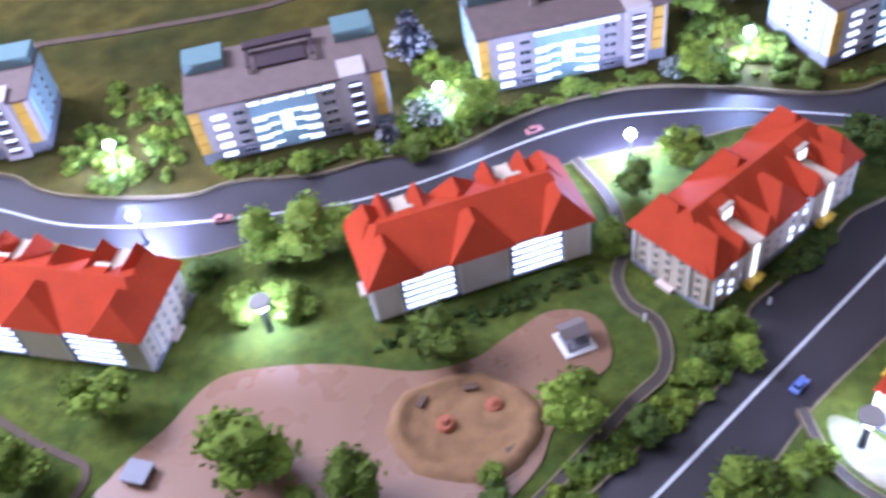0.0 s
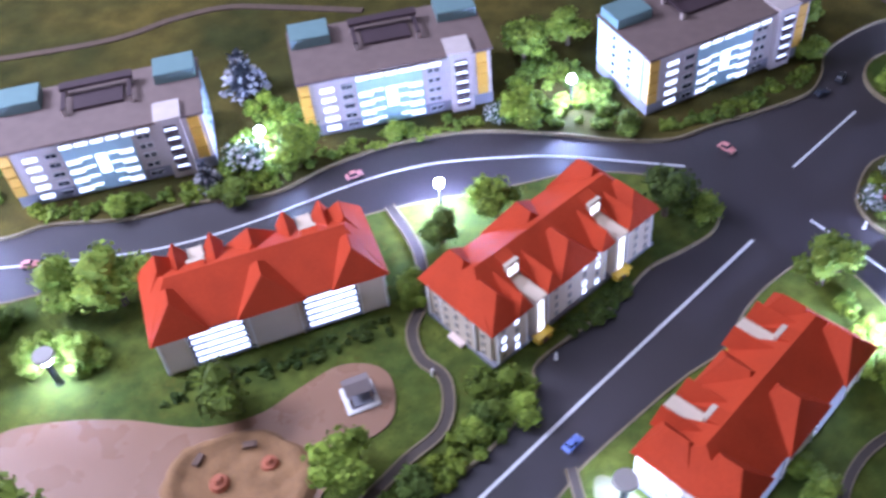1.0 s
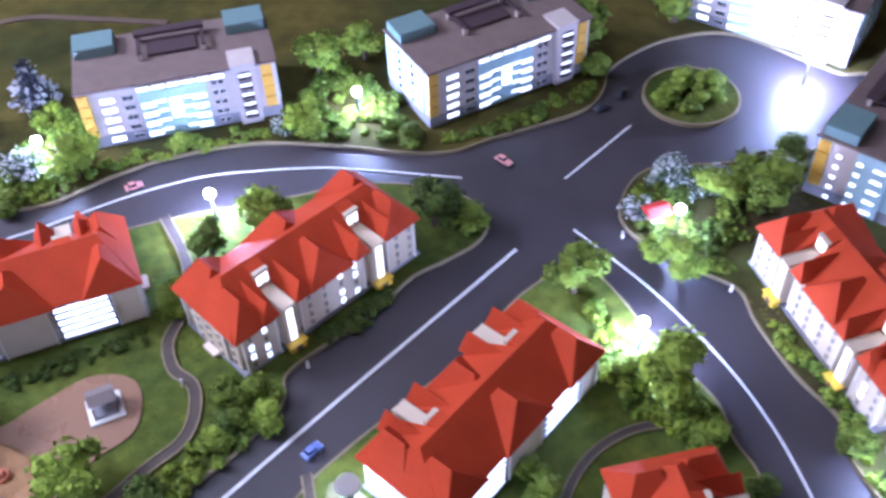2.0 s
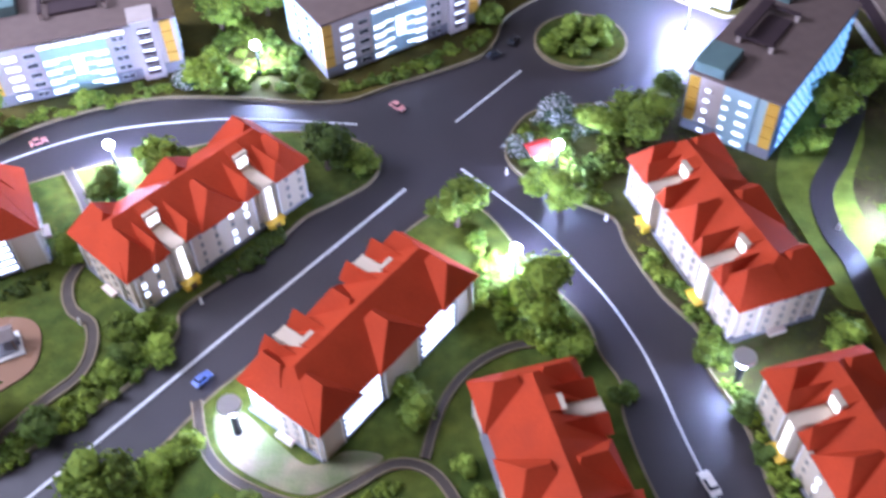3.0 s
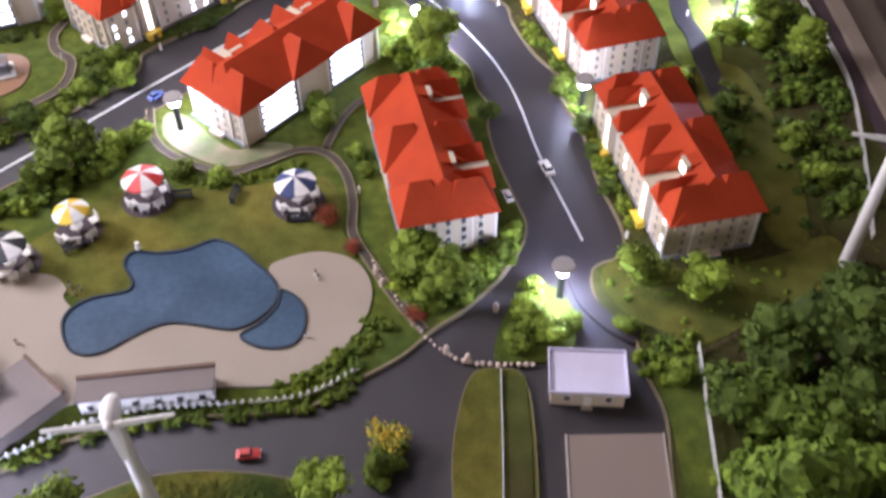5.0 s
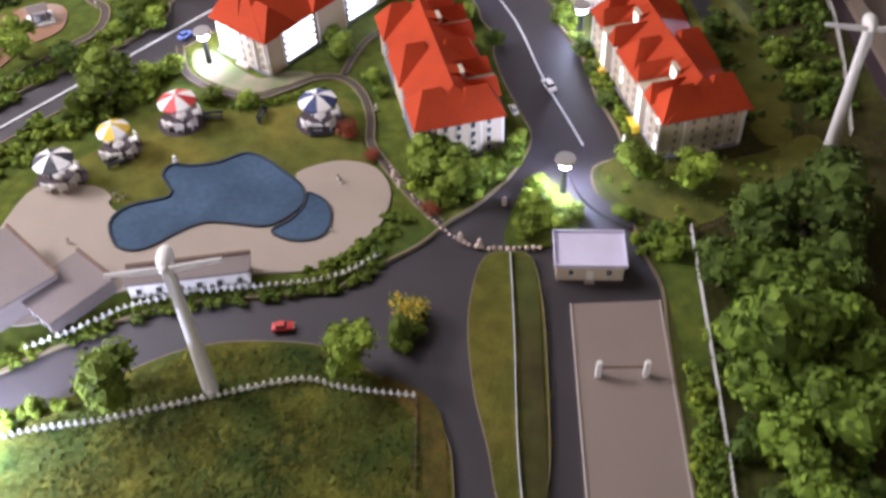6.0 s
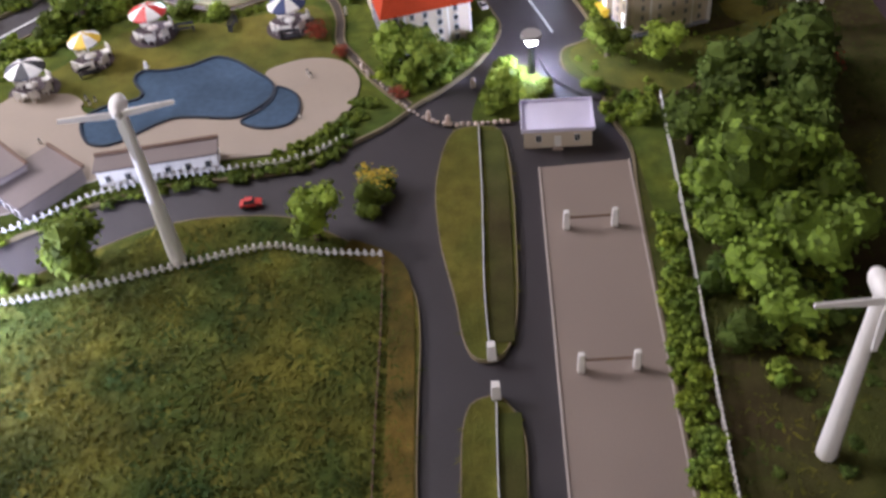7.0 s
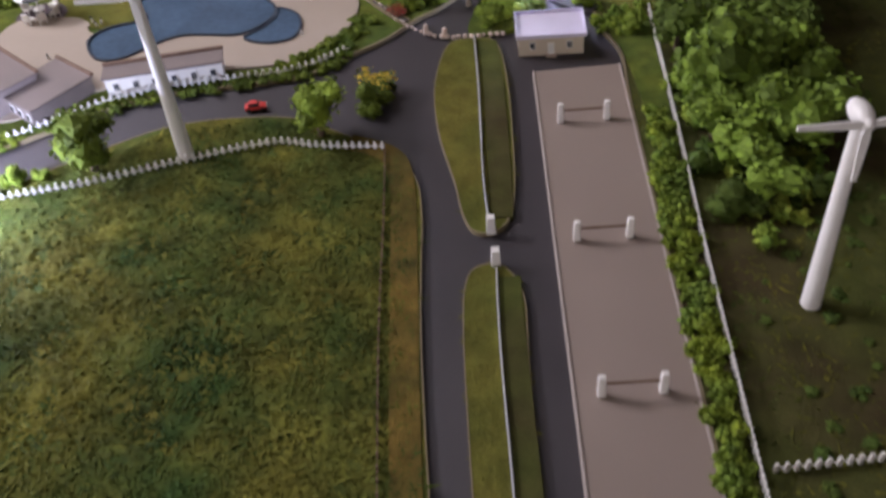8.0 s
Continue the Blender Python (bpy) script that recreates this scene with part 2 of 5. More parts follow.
def ribbon(points, width, z0, z1, step=6):
    """A strip along a smooth line."""
    line = [Vector((*p, 0)) for p in curve(points, False, step)]
    left, right = [], []
    for i, p in enumerate(line):
        d = (line[min(i + 1, len(line) - 1)] - line[max(i - 1, 0)]).normalized()
        s = Vector((-d.y, d.x, 0)) * width / 2
        left.append(p + s)
        right.append(p - s)
    bm = bmesh.new()
    rows = [[bm.verts.new((q.x, q.y, z)) for q, z in ((a, z0), (a, z1), (b, z1), (b, z0))] for a, b in zip(left, right)]
    for r, s in zip(rows, rows[1:]):
        for k in range(3):
            bm.faces.new((r[k], r[k + 1], s[k + 1], s[k]))
    bm.faces.new(rows[0])
    bm.faces.new(rows[-1][::-1])
    bmesh.ops.recalc_face_normals(bm, faces=bm.faces[:])
    return bm


def inside(x, y, loop):
    hit = False
    for (ax, ay), (bx, by) in zip(loop, loop[1:] + loop[:1]):
        if (ay > y) != (by > y) and x < (bx - ax) * (y - ay) / (by - ay) + ax:
            hit = not hit
    return hit


def setting(name, bm, material, label, smooth=False):
    return tagged(new(name, mesh_of(name, bm, material, smooth=smooth)), label, name.split("_")[0], kind="structure")

# ---- room and table ----
setting("floor", boxed((-5, 5, -5, 5.5, -0.9, -0.85)), M_FLOOR, "brown floor of the dim exhibition room")
setting("ceiling", boxed((-5, 5, -5, 5.5, 1.95, 2.0)), M_ROOM, "pale painted ceiling of the exhibition room")
for side, b in (("north", (-5, 5, 5.5, 5.6)), ("south", (-5, 5, -5.1, -5)), ("east", (5, 5.1, -5, 5.5)), ("west", (-5.1, -5, -5, 5.5))):
    setting("wall_" + side, boxed((*b, -0.85, 1.95)), M_ROOM, "plain beige wall of the exhibition room")
# both out of view: the west panel as key, the second an added weak fill
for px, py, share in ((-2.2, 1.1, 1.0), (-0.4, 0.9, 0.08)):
    panel = thing("ceiling_light", "unseen square frosted ceiling light panel in a white frame", "lamp", pose(px, py, 1.94), "ceiling light panels")
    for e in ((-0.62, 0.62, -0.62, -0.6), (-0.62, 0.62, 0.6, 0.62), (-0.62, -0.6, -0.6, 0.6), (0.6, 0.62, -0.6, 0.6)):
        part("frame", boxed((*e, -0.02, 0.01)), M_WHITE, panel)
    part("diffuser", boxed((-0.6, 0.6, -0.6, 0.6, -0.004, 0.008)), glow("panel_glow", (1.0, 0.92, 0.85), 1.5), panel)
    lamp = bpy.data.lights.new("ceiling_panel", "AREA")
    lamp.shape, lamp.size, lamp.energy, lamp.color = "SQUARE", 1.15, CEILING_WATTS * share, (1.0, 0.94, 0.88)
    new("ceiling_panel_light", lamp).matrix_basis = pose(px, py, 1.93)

# a wide glazed front added unseen in the south wall, a low fill light across the table
win = thing("fill_window", "wide glazed shop front, added out of view as a low fill light", "window", pose(-2.6, -5.0, 0), kind="structure")
for x in (-1.8, -0.6, 0.6, 1.8):
    part("mullion", boxed((x - 0.03, x + 0.03, 0.0, 0.06, -0.4, 1.5)), M_DARK, win)
for z in (-0.4, 1.5):
    part("window_frame", boxed((-1.83, 1.83, 0.0, 0.06, z - 0.04, z + 0.04)), M_DARK, win)
for x in (-1.2, 0.0, 1.2):
    part("pane", boxed((x - 0.57, x + 0.57, 0.005, 0.012, -0.36, 1.46)), glow("fill_pane", (1.0, 0.95, 0.88), 1.0), win)
lamp = bpy.data.lights.new("fill_window_light", "AREA")
lamp.shape, lamp.size, lamp.size_y, lamp.energy, lamp.color = "RECTANGLE", 3.4, 1.7, FILL_WINDOW_WATTS, (1.0, 0.93, 0.84)
new("fill_window_light", lamp).matrix_basis = pose(-2.6, -4.92, 0.55, 90, 0, 0)

X0, X1, Y0, Y1 = -1.4, 1.46, -1.3, 2.3
table = thing("model_table", "taupe display table with a raised rim carrying the town model", "table", pose(0, 0, 0))
part("top", boxed((X0, X1, Y0, Y1, -0.06, -0.004)), M_BOARD, table)
part("rim", boxed((X1 + 0.0005, X1 + 0.028, Y0, Y1, -0.12, 0.012), bevel=0.002), M_BOARD, table)
part("ledge", boxed((X1 + 0.0285, X1 + 0.12, Y0, Y1, -0.12, -0.045), bevel=0.002), M_BOARD, table)
part("groove", boxed((X1 - 0.02, X1 - 0.0005, Y0, Y1, 0.0, 0.0068)), M_ROOF_DARK, table, "dark strip along the model's edge")
part("rim", boxed((X0 - 0.12, X0, Y0, Y1, -0.12, 0.02), bevel=0.004), M_BOARD, table)
part("rim", boxed((X0 - 0.12, X1 + 0.12, Y1, Y1 + 0.12, -0.12, 0.02), bevel=0.004), M_BOARD, table)
part("rim", boxed((X0 - 0.12, X1 + 0.12, Y0 - 0.12, Y0, -0.12, 0.02), bevel=0.004), M_BOARD, table)
for x in (X0, X1):
    for y in (Y0, Y1):
        part("leg", boxed((x - 0.04, x + 0.04, y - 0.04, y + 0.04, -0.85, -0.06)), M_BOARD, table)
setting("road", boxed((X0, X1, Y0, Y1, -0.004, 0.0)), M_ASPHALT, "dark violet-grey model asphalt")

# ---- lawns: islands between the roads ----
POOL = curve([(0.403, 0.138), (0.41, 0.162), (0.432, 0.177), (0.468, 0.186), (0.469, 0.203), (0.456, 0.224), (0.456, 0.242), (0.468, 0.251), (0.49, 0.247), (0.527, 0.252), (0.56, 0.268), (0.59, 0.254),
              (0.612, 0.232), (0.642, 0.199), (0.648, 0.168), (0.632, 0.141), (0.603, 0.124), (0.565, 0.13), (0.527, 0.135), (0.495, 0.12), (0.465, 0.097), (0.44, 0.091), (0.418, 0.103)])
POOL_SMALL = curve([(0.651, 0.184), (0.676, 0.166), (0.685, 0.135), (0.677, 0.105), (0.655, 0.096), (0.63, 0.1), (0.611, 0.116), (0.632, 0.134), (0.648, 0.16)])
DECK = curve([(0.28, 0.205), (0.36, 0.216), (0.393, 0.195), (0.395, 0.178), (0.42, 0.16), (0.5, 0.165), (0.58, 0.17), (0.628, 0.205), (0.638, 0.228), (0.687, 0.245), (0.735, 0.23),
              (0.758, 0.185), (0.75, 0.13), (0.722, 0.082), (0.672, 0.05), (0.6, 0.046), (0.5, 0.04), (0.42, 0.02), (0.34, -0.02), (0.26, 0.02)])
LAWN_WEST = curve([(-1.38, 0.74), (-0.9, 0.83), (-0.6, 0.81), (-0.46, 0.785), (-0.336, 0.768), (-0.25, 0.79), (-0.127, 0.826), (0.02, 0.87), (0.19, 0.935), (0.3, 0.962), (0.38, 0.982),
                   (0.444, 1.0), (0.526, 0.998), (0.6, 0.975), (0.636, 0.93), (0.625, 0.885), (0.581, 0.85), (0.535, 0.82), (0.49, 0.762), (0.433, 0.712), (0.39, 0.668),
                   (0.389, 0.628), (0.343, 0.56), (0.29, 0.51), (0.245, 0.475), (0.0, 0.21), (-0.4, -0.2), (-0.9, -0.7), (-1.38, -0.9)], step=5)
LAWN_MID = curve([(0.274, 0.378), (0.37, 0.447), (0.418, 0.504), (0.45, 0.545), (0.553, 0.644), (0.61, 0.69), (0.645, 0.75), (0.69, 0.80), (0.742, 0.832), (0.784, 0.805), (0.834, 0.704),
                  (0.885, 0.622), (0.895, 0.568), (0.912, 0.525), (0.908, 0.479), (0.918, 0.408), (0.938, 0.33), (0.947, 0.275), (0.914, 0.205), (0.865, 0.15), (0.83, 0.122),
                  (0.795, 0.086), (0.75, 0.056), (0.7, 0.022), (0.63, 0.012), (0.535, 0.008), (0.455, -0.014), (0.41, -0.04), (0.35, -0.072), (0.2, -0.17), (-0.2, -0.45), (-0.45, -0.6), (-0.5, -0.45), (0.1, 0.19)], step=5)
LAWN_EAST = curve([(0.87, 1.02), (0.823, 0.955), (0.822, 0.905), (0.85, 0.865), (0.894, 0.828), (0.948, 0.789), (0.958, 0.735), (0.986, 0.652), (1.018, 0.593), (1.016, 0.542), (1.035, 0.48),
                   (1.043, 0.43), (1.047, 0.37), (1.066, 0.285), (1.062, 0.235), (1.022, 0.21), (1.024, 0.15), (1.055, 0.118), (1.062, 0.06), (1.075, 0.0), (1.067, -0.1), (1.052, -0.4), (1.04, -0.65), (1.025, -0.98),
                   (1.1, -1.27), (1.44, -1.27), (1.45, -0.5), (1.45, 0.4), (1.45, 1.2), (1.3, 1.23), (1.22, 1.17), (1.13, 1.065), (1.06, 1.05), (0.98, 1.03)], step=5)
LAWN_NORTH = curve([(-1.38, 1.0), (-0.9, 0.97), (-0.674, 0.95), (-0.6, 0.915), (-0.546, 0.898), (-0.45, 0.89), (-0.354, 0.893), (-0.293, 0.918), (-0.175, 0.928), (-0.085, 0.958), (0.017, 0.972), (0.09, 1.025),
                    (0.17, 1.068), (0.27, 1.096), (0.356, 1.097), (0.439, 1.086), (0.52, 1.07), (0.592, 1.07), (0.652, 1.098), (0.73, 1.13), (0.8, 1.165), (0.829, 1.21), (0.85, 1.27), (0.92, 1.33),
                    (0.99, 1.358), (1.05, 1.362), (1.1, 1.335), (1.18, 1.265), (1.24, 1.24), (1.44, 1.32), (1.44, 2.28), (0.3, 2.28), (-1.38, 2.28)], step=5)
LAWN_SOUTH = curve([(0.28, -0.22), (0.38, -0.145), (0.495, -0.08), (0.549, -0.06), (0.612, -0.056), (0.69, -0.068), (0.742, -0.105), (0.795, -0.145), (0.822, -0.193), (0.827, -0.253), (0.824, -0.32), (0.82, -0.45),
                    (0.82, -0.8), (0.8, -1.25), (0.2, -1.27), (-0.5, -1.27), (-0.4, -0.75), (0.0, -0.45)], step=5)
MEDIAN_A = curve([(0.903, 0.066), (0.87, 0.054), (0.85, -0.031), (0.851, -0.123), (0.863, -0.206), (0.868, -0.257), (0.878, -0.285), (0.9, -0.287), (0.916, -0.262), (0.926, -0.2), (0.935, -0.04), (0.93, 0.05)])
MEDIAN_B = curve([(0.885, -0.332), (0.866, -0.349), (0.858, -0.418), (0.854, -0.578), (0.848, -0.95), (0.875, -1.2), (0.9, -0.95), (0.907, -0.58), (0.912, -0.45), (0.916, -0.377), (0.903, -0.339)])
BED_GATE = curve([(0.9, 0.078), (0.905, 0.12), (0.925, 0.165), (0.952, 0.188), (0.98, 0.175), (0.995, 0.13), (0.98, 0.085), (0.94, 0.075)])
RING = [(0.963 + 0.073 * math.cos(a / 16 * math.pi), 1.19 + 0.073 * math.sin(a / 16 * math.pi)) for a in range(32)]

setting("lawn_west", sheet(LAWN_WEST, -0.002, 0.004), M_LAWN, "green flocked model lawn round the red-roofed houses")
setting("lawn_mid", sheet(LAWN_MID, -0.002, 0.004), M_LAWN, "green flocked model lawn beside the pool")
setting("lawn_east", sheet(LAWN_EAST, -0.002, 0.004), M_LAWN_DARK, "dark green flocked model ground at the table edge")
setting("lawn_north", sheet(LAWN_NORTH, -0.002, 0.004), M_LAWN_HILL, "yellow-green flocked hillside behind the blocks")
setting("lawn_south", sheet(LAWN_SOUTH, -0.002, 0.005), M_LAWN_DRY, "yellow-green flocked field with a fence along it")
setting("median_a", sheet(MEDIAN_A, -0.002, 0.005), M_LAWN_OLIVE, "dry yellow-green grass strip between two lanes")
setting("median_b", sheet(MEDIAN_B, -0.002, 0.005), M_LAWN_OLIVE, "dry yellow-green grass strip between two lanes")
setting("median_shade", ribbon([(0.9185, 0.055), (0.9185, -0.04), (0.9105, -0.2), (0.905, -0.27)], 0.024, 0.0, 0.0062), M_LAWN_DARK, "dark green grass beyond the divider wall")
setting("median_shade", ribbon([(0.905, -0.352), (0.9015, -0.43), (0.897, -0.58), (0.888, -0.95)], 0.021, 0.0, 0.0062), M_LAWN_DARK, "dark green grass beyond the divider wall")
setting("bed_gate", sheet(BED_GATE, -0.002, 0.005), M_LAWN, "small green bed beside the gatehouse")
setting("roundabout", sheet(RING, -0.002, 0.005), M_LAWN, "round green traffic island")
setting("lawn_pool", sheet(curve([(0.28, 0.205), (0.35, 0.29), (0.42, 0.36), (0.5, 0.362), (0.6, 0.368), (0.68, 0.385), (0.712, 0.34), (0.718, 0.28), (0.735, 0.235), (0.66, 0.2), (0.5, 0.15), (0.38, 0.19)]), 0.0, 0.0052), M_LAWN_OLIVE, "olive flocked lawn with parasols beside the pool")
setting("lawn_house", sheet(curve([(1.03, 0.2), (1.05, 0.145), (1.09, 0.115), (1.13, 0.095), (1.2, 0.128), (1.27, 0.165), (1.33, 0.2), (1.32, 0.26), (1.24, 0.225), (1.13, 0.21), (1.07, 0.235)]), 0.0, 0.005), M_LAWN_OLIVE, "olive-green flocked lawn beside the park house")
setting("lawn_strip", sheet(curve([(1.24, 0.62), (1.29, 0.6), (1.31, 0.48), (1.31, 0.34), (1.29, 0.25), (1.25, 0.25), (1.24, 0.34), (1.22, 0.48), (1.215, 0.58)]), 0.0, 0.005), M_LAWN_OLIVE, "olive flocked strip behind the park house")
setting("lawn_park", sheet(curve([(1.2, 0.62), (1.19, 0.72), (1.18, 0.83), (1.22, 0.93), (1.3, 1.04), (1.36, 1.04), (1.33, 0.92), (1.28, 0.82), (1.275, 0.72), (1.26, 0.62)]), 0.0, 0.0052), M_LAWN_LIME, "yellow-green flocked park lawn")
setting("garden_sand", sheet(curve([(0.452, 0.52), (0.456, 0.475), (0.49, 0.436), (0.553, 0.405), (0.6, 0.42), (0.64, 0.445), (0.6, 0.455), (0.56, 0.44), (0.52, 0.475), (0.48, 0.515)]), 0.0, 0.0052), M_SANDY, "pale sandy garden bed inside the curved path")
setting("lawn_gate", sheet(curve([(1.07, 0.07), (1.118, 0.085), (1.116, 0.0), (1.108, -0.1), (1.096, -0.2), (1.078, -0.2), (1.08, -0.1), (1.078, 0.0)]), 0.0, 0.0055), M_LAWN, "olive-green flocked strip between the lane and the mesh fence")
setting("verge", ribbon([(0.75, -0.122), (0.795, -0.152), (0.808, -0.2), (0.808, -0.3), (0.804, -0.5), (0.801, -0.95)], 0.026, 0.0, 0.0062), M_VERGE, "brown flocked verge along the dry field")
bm = bmesh.new()
for r0, r1, z0, z1 in ((0.0715, 0.0752, -0.001, 0.0068),):
    n = 48
    vs = [[bm.verts.new((0.963 + r * math.cos(2 * math.pi * i / n), 1.19 + r * math.sin(2 * math.pi * i / n), z)) for r, z in ((r1, z0), (r1, z1), (r0, z1), (r0, z0))] for i in range(n)]
    for a, b in zip(vs, vs[1:] + vs[:1]):
        for k in range(4):
            bm.faces.new((a[k], b[k], b[(k + 1) % 4], a[(k + 1) % 4]))
setting("kerb_roundabout", bm, M_PATH_PALE, "pale kerb round the traffic island")

# ---- paving, pool, paths, markings ----
setting("deck", sheet(DECK, 0.0, 0.0065), M_DECK, "pale beige deck round the pool")
setting("water", sheet(POOL, 0.002, 0.0068), M_WATER, "calm blue swimming pool water")
setting("water_small", sheet(POOL_SMALL, 0.006, 0.0078), M_WATER, "blue water of the small round basin")
def rim_of(loop, width, z0, z1):
    return ribbon(loop[::3] + loop[:1], width, z0, z1, 3)
for nm, loop in (("west", LAWN_WEST), ("mid", LAWN_MID), ("east", LAWN_EAST), ("north", LAWN_NORTH), ("south", LAWN_SOUTH), ("median_a", MEDIAN_A), ("median_b", MEDIAN_B)):
    setting("kerb_" + nm, ribbon(loop + loop[:1], 0.0013 if nm in ("south", "median_a", "median_b") else 0.0028, -0.001, 0.0054, 1), M_PATH_PALE, "thin ochre kerb between lawn and asphalt")
def inset(loop, d):
    """The loop moved inwards by d; loops here run clockwise."""
    out, n = [], len(loop)
    for i, p in enumerate(loop):
        t = (Vector(loop[(i + 1) % n]) - Vector(loop[i - 1])).normalized()
        out.append((p[0] + t.y * d, p[1] - t.x * d))
    return out
for nm, loop in (("pool_rim", POOL), ("pool_rim_small", POOL_SMALL)):
    setting(nm, rim_of(inset(loop, 0.001), 0.0028, -0.001, 0.0092), M_POOL, "dark blue tiled wall of the pool")
PLAZA = curve([(-0.24, 0.567), (-0.18, 0.587), (-0.09, 0.591), (0.005, 0.581), (0.07, 0.599), (0.109, 0.632), (0.156, 0.668), (0.203, 0.667), (0.225, 0.639), (0.226, 0.59), (0.188, 0.552), (0.163, 0.507),
               (0.142, 0.45), (0.08, 0.395), (-0.05, 0.375), (-0.2, 0.395), (-0.33, 0.408), (-0.326, 0.438), (-0.308, 0.467), (-0.279, 0.504)])
setting("plaza", sheet(PLAZA, 0.0, 0.006), M_PLAZA, "smooth pinkish-beige playground board")
def sand_mound():
    """A low uneven mound with a raised bank and a dug hollow."""
    bm = bmesh.new()
    rows = []
    for i in range(15):
        u = i / 14
        ring = []
        for k in range(56):
            a = 2 * math.pi * k / 56
            wob = 1 + 0.11 * noise.noise((math.cos(a) * 1.6, math.sin(a) * 1.6, 3.0)) + 0.05 * noise.noise((math.cos(a) * 5, math.sin(a) * 5, 7.0))
            x, y = 0.065 + 0.09 * u * wob * math.cos(a), 0.508 + 0.07 * u * wob * math.sin(a)
            z = 0.009 + 0.008 * math.exp(-((u - 0.84) / 0.1) ** 2) + 0.004 * noise.noise((x * 70, y * 70, 1.0)) + 0.0012 * noise.noise((x * 220, y * 220, 2.0))
            z -= 0.006 * math.exp(-((x - 0.058) ** 2 + (y - 0.485) ** 2) / 0.0009)
            ring.append(bm.verts.new((x, y, 0.004 if u == 1 else max(z, 0.0062))))
        rows.append(ring)
    for p, q in zip(rows, rows[1:]):
        for k in range(56):
            bm.faces.new((p[k], q[k], q[(k + 1) % 56], p[(k + 1) % 56]))
    bmesh.ops.remove_doubles(bm, verts=bm.verts[:], dist=1e-6)
    bmesh.ops.recalc_face_normals(bm, faces=bm.faces[:])
    return bm
setting("sand", sand_mound(), M_SAND, "uneven tan sand of the round play pit", smooth=True)
def path(name, pts, width, label, surface=M_PATH, kerbs=True):
    setting(name, ribbon(pts, width, 0.0, 0.0065), surface, label)
    if not kerbs:
        return
    for s in (-1, 1):
        P = curve(pts, False, 4)
        edge = []
        for i, p in enumerate(P):
            a, b = Vector(P[max(i - 1, 0)]), Vector(P[min(i + 1, len(P) - 1)])
            d = (b - a).normalized()
            edge.append((p[0] - d.y * s * width * 0.62, p[1] + d.x * s * width * 0.62))
        setting("kerb_" + name, ribbon(edge, width * 0.22, 0.0, 0.0075, 1), M_PATH_PALE, "thin pale kerb along the footpath")
path("footpath_west", [(0.192, 0.94), (0.238, 0.854), (0.251, 0.775), (0.24, 0.721), (0.254, 0.678), (0.282, 0.653), (0.291, 0.614), (0.283, 0.576), (0.248, 0.539), (0.2, 0.48), (0.12, 0.39), (-0.05, 0.25)], 0.011, "dark brown winding footpath")
path("footpath_mid", [(0.427, 0.531), (0.445, 0.467), (0.484, 0.424), (0.555, 0.392), (0.6, 0.408), (0.65, 0.435), (0.69, 0.425), (0.716, 0.385), (0.728, 0.33), (0.73, 0.278), (0.754, 0.228), (0.787, 0.168), (0.82, 0.12)], 0.009, "grey winding footpath past the umbrellas")
path("footpath_back", [(0.685, 0.44), (0.70, 0.49), (0.72, 0.53), (0.752, 0.563), (0.80, 0.585), (0.87, 0.585)], 0.008, "grey footpath behind the houses")
path("footpath_east", [(1.38, 1.08), (1.341, 0.988), (1.285, 0.89), (1.235, 0.815), (1.226, 0.74), (1.236, 0.69), (1.238, 0.62), (1.25, 0.5)], 0.03, "grey winding footpath in the park", M_ASPHALT, False)
path("footpath_gate", [(1.0, 0.205), (1.01, 0.16), (1.035, 0.125), (1.06, 0.105)], 0.02, "grey footpath beside the gatehouse", M_ASPHALT, False)
path("footpath_track", [(-0.62, 0.58), (-0.491, 0.512), (-0.44, 0.485), (-0.393, 0.465), (-0.361, 0.45), (-0.358, 0.421), (-0.38, 0.37)], 0.009, "dark trodden track beside the playground", M_TRUNK, kerbs=False)
setting("footpath_hill", ribbon([(-1.2, 1.22), (-0.7, 1.29), (-0.525, 1.322), (-0.336, 1.369), (-0.24, 1.425), (-0.15, 1.457), (-0.05, 1.45), (0.1, 1.43)], 0.014, 0.0, 0.0065), M_TRUNK, "dark brown track over the dry hillside")
for name, pts in (("marking_diagonal", [(-0.35, -0.24), (0.254, 0.414), (0.45, 0.628), (0.673, 0.869)]),
                  ("marking_south", [(0.753, 0.904), (0.843, 0.789), (0.908, 0.675), (0.94, 0.594), (0.957, 0.526), (0.97, 0.45), (0.984, 0.385), (1.0, 0.325), (1.016, 0.262)]),
                  ("marking_northeast", [(0.751, 1.008), (0.86, 1.124)]),
                  ("marking_north", [(-1.2, 0.97), (-0.8, 0.92), (-0.64, 0.873), (-0.543, 0.843), (-0.455, 0.834), (-0.372, 0.836), (-0.212, 0.854), (-0.102, 0.876), (0.0, 0.918), (0.115, 0.982), (0.18, 1.012), (0.25, 1.033), (0.356, 1.042), (0.437, 1.04), (0.604, 1.014)])):
    setting(name, ribbon(pts, 0.0043 if name == "marking_diagonal" else 0.003, -0.001, 0.0012), M_LINE, "white painted road line")
def sheared(b):
    for v in b.verts:
        v.co.x += 1.018 + 0.05 * v.co.y
        v.co.y -= 0.02
    return b
setting("slab", sheared(boxed((-0.0495, 0.0495, -1.0, 0, 0.0, 0.005))), M_SLAB, "smooth taupe paved slab with pale edges")
for s in (-0.0505, 0.0505):
    setting("trim_slab", sheared(boxed((s - 0.001, s + 0.001, -1.0, 0, 0.0, 0.0062))), M_EDGE, "thin pale edge of the slab")


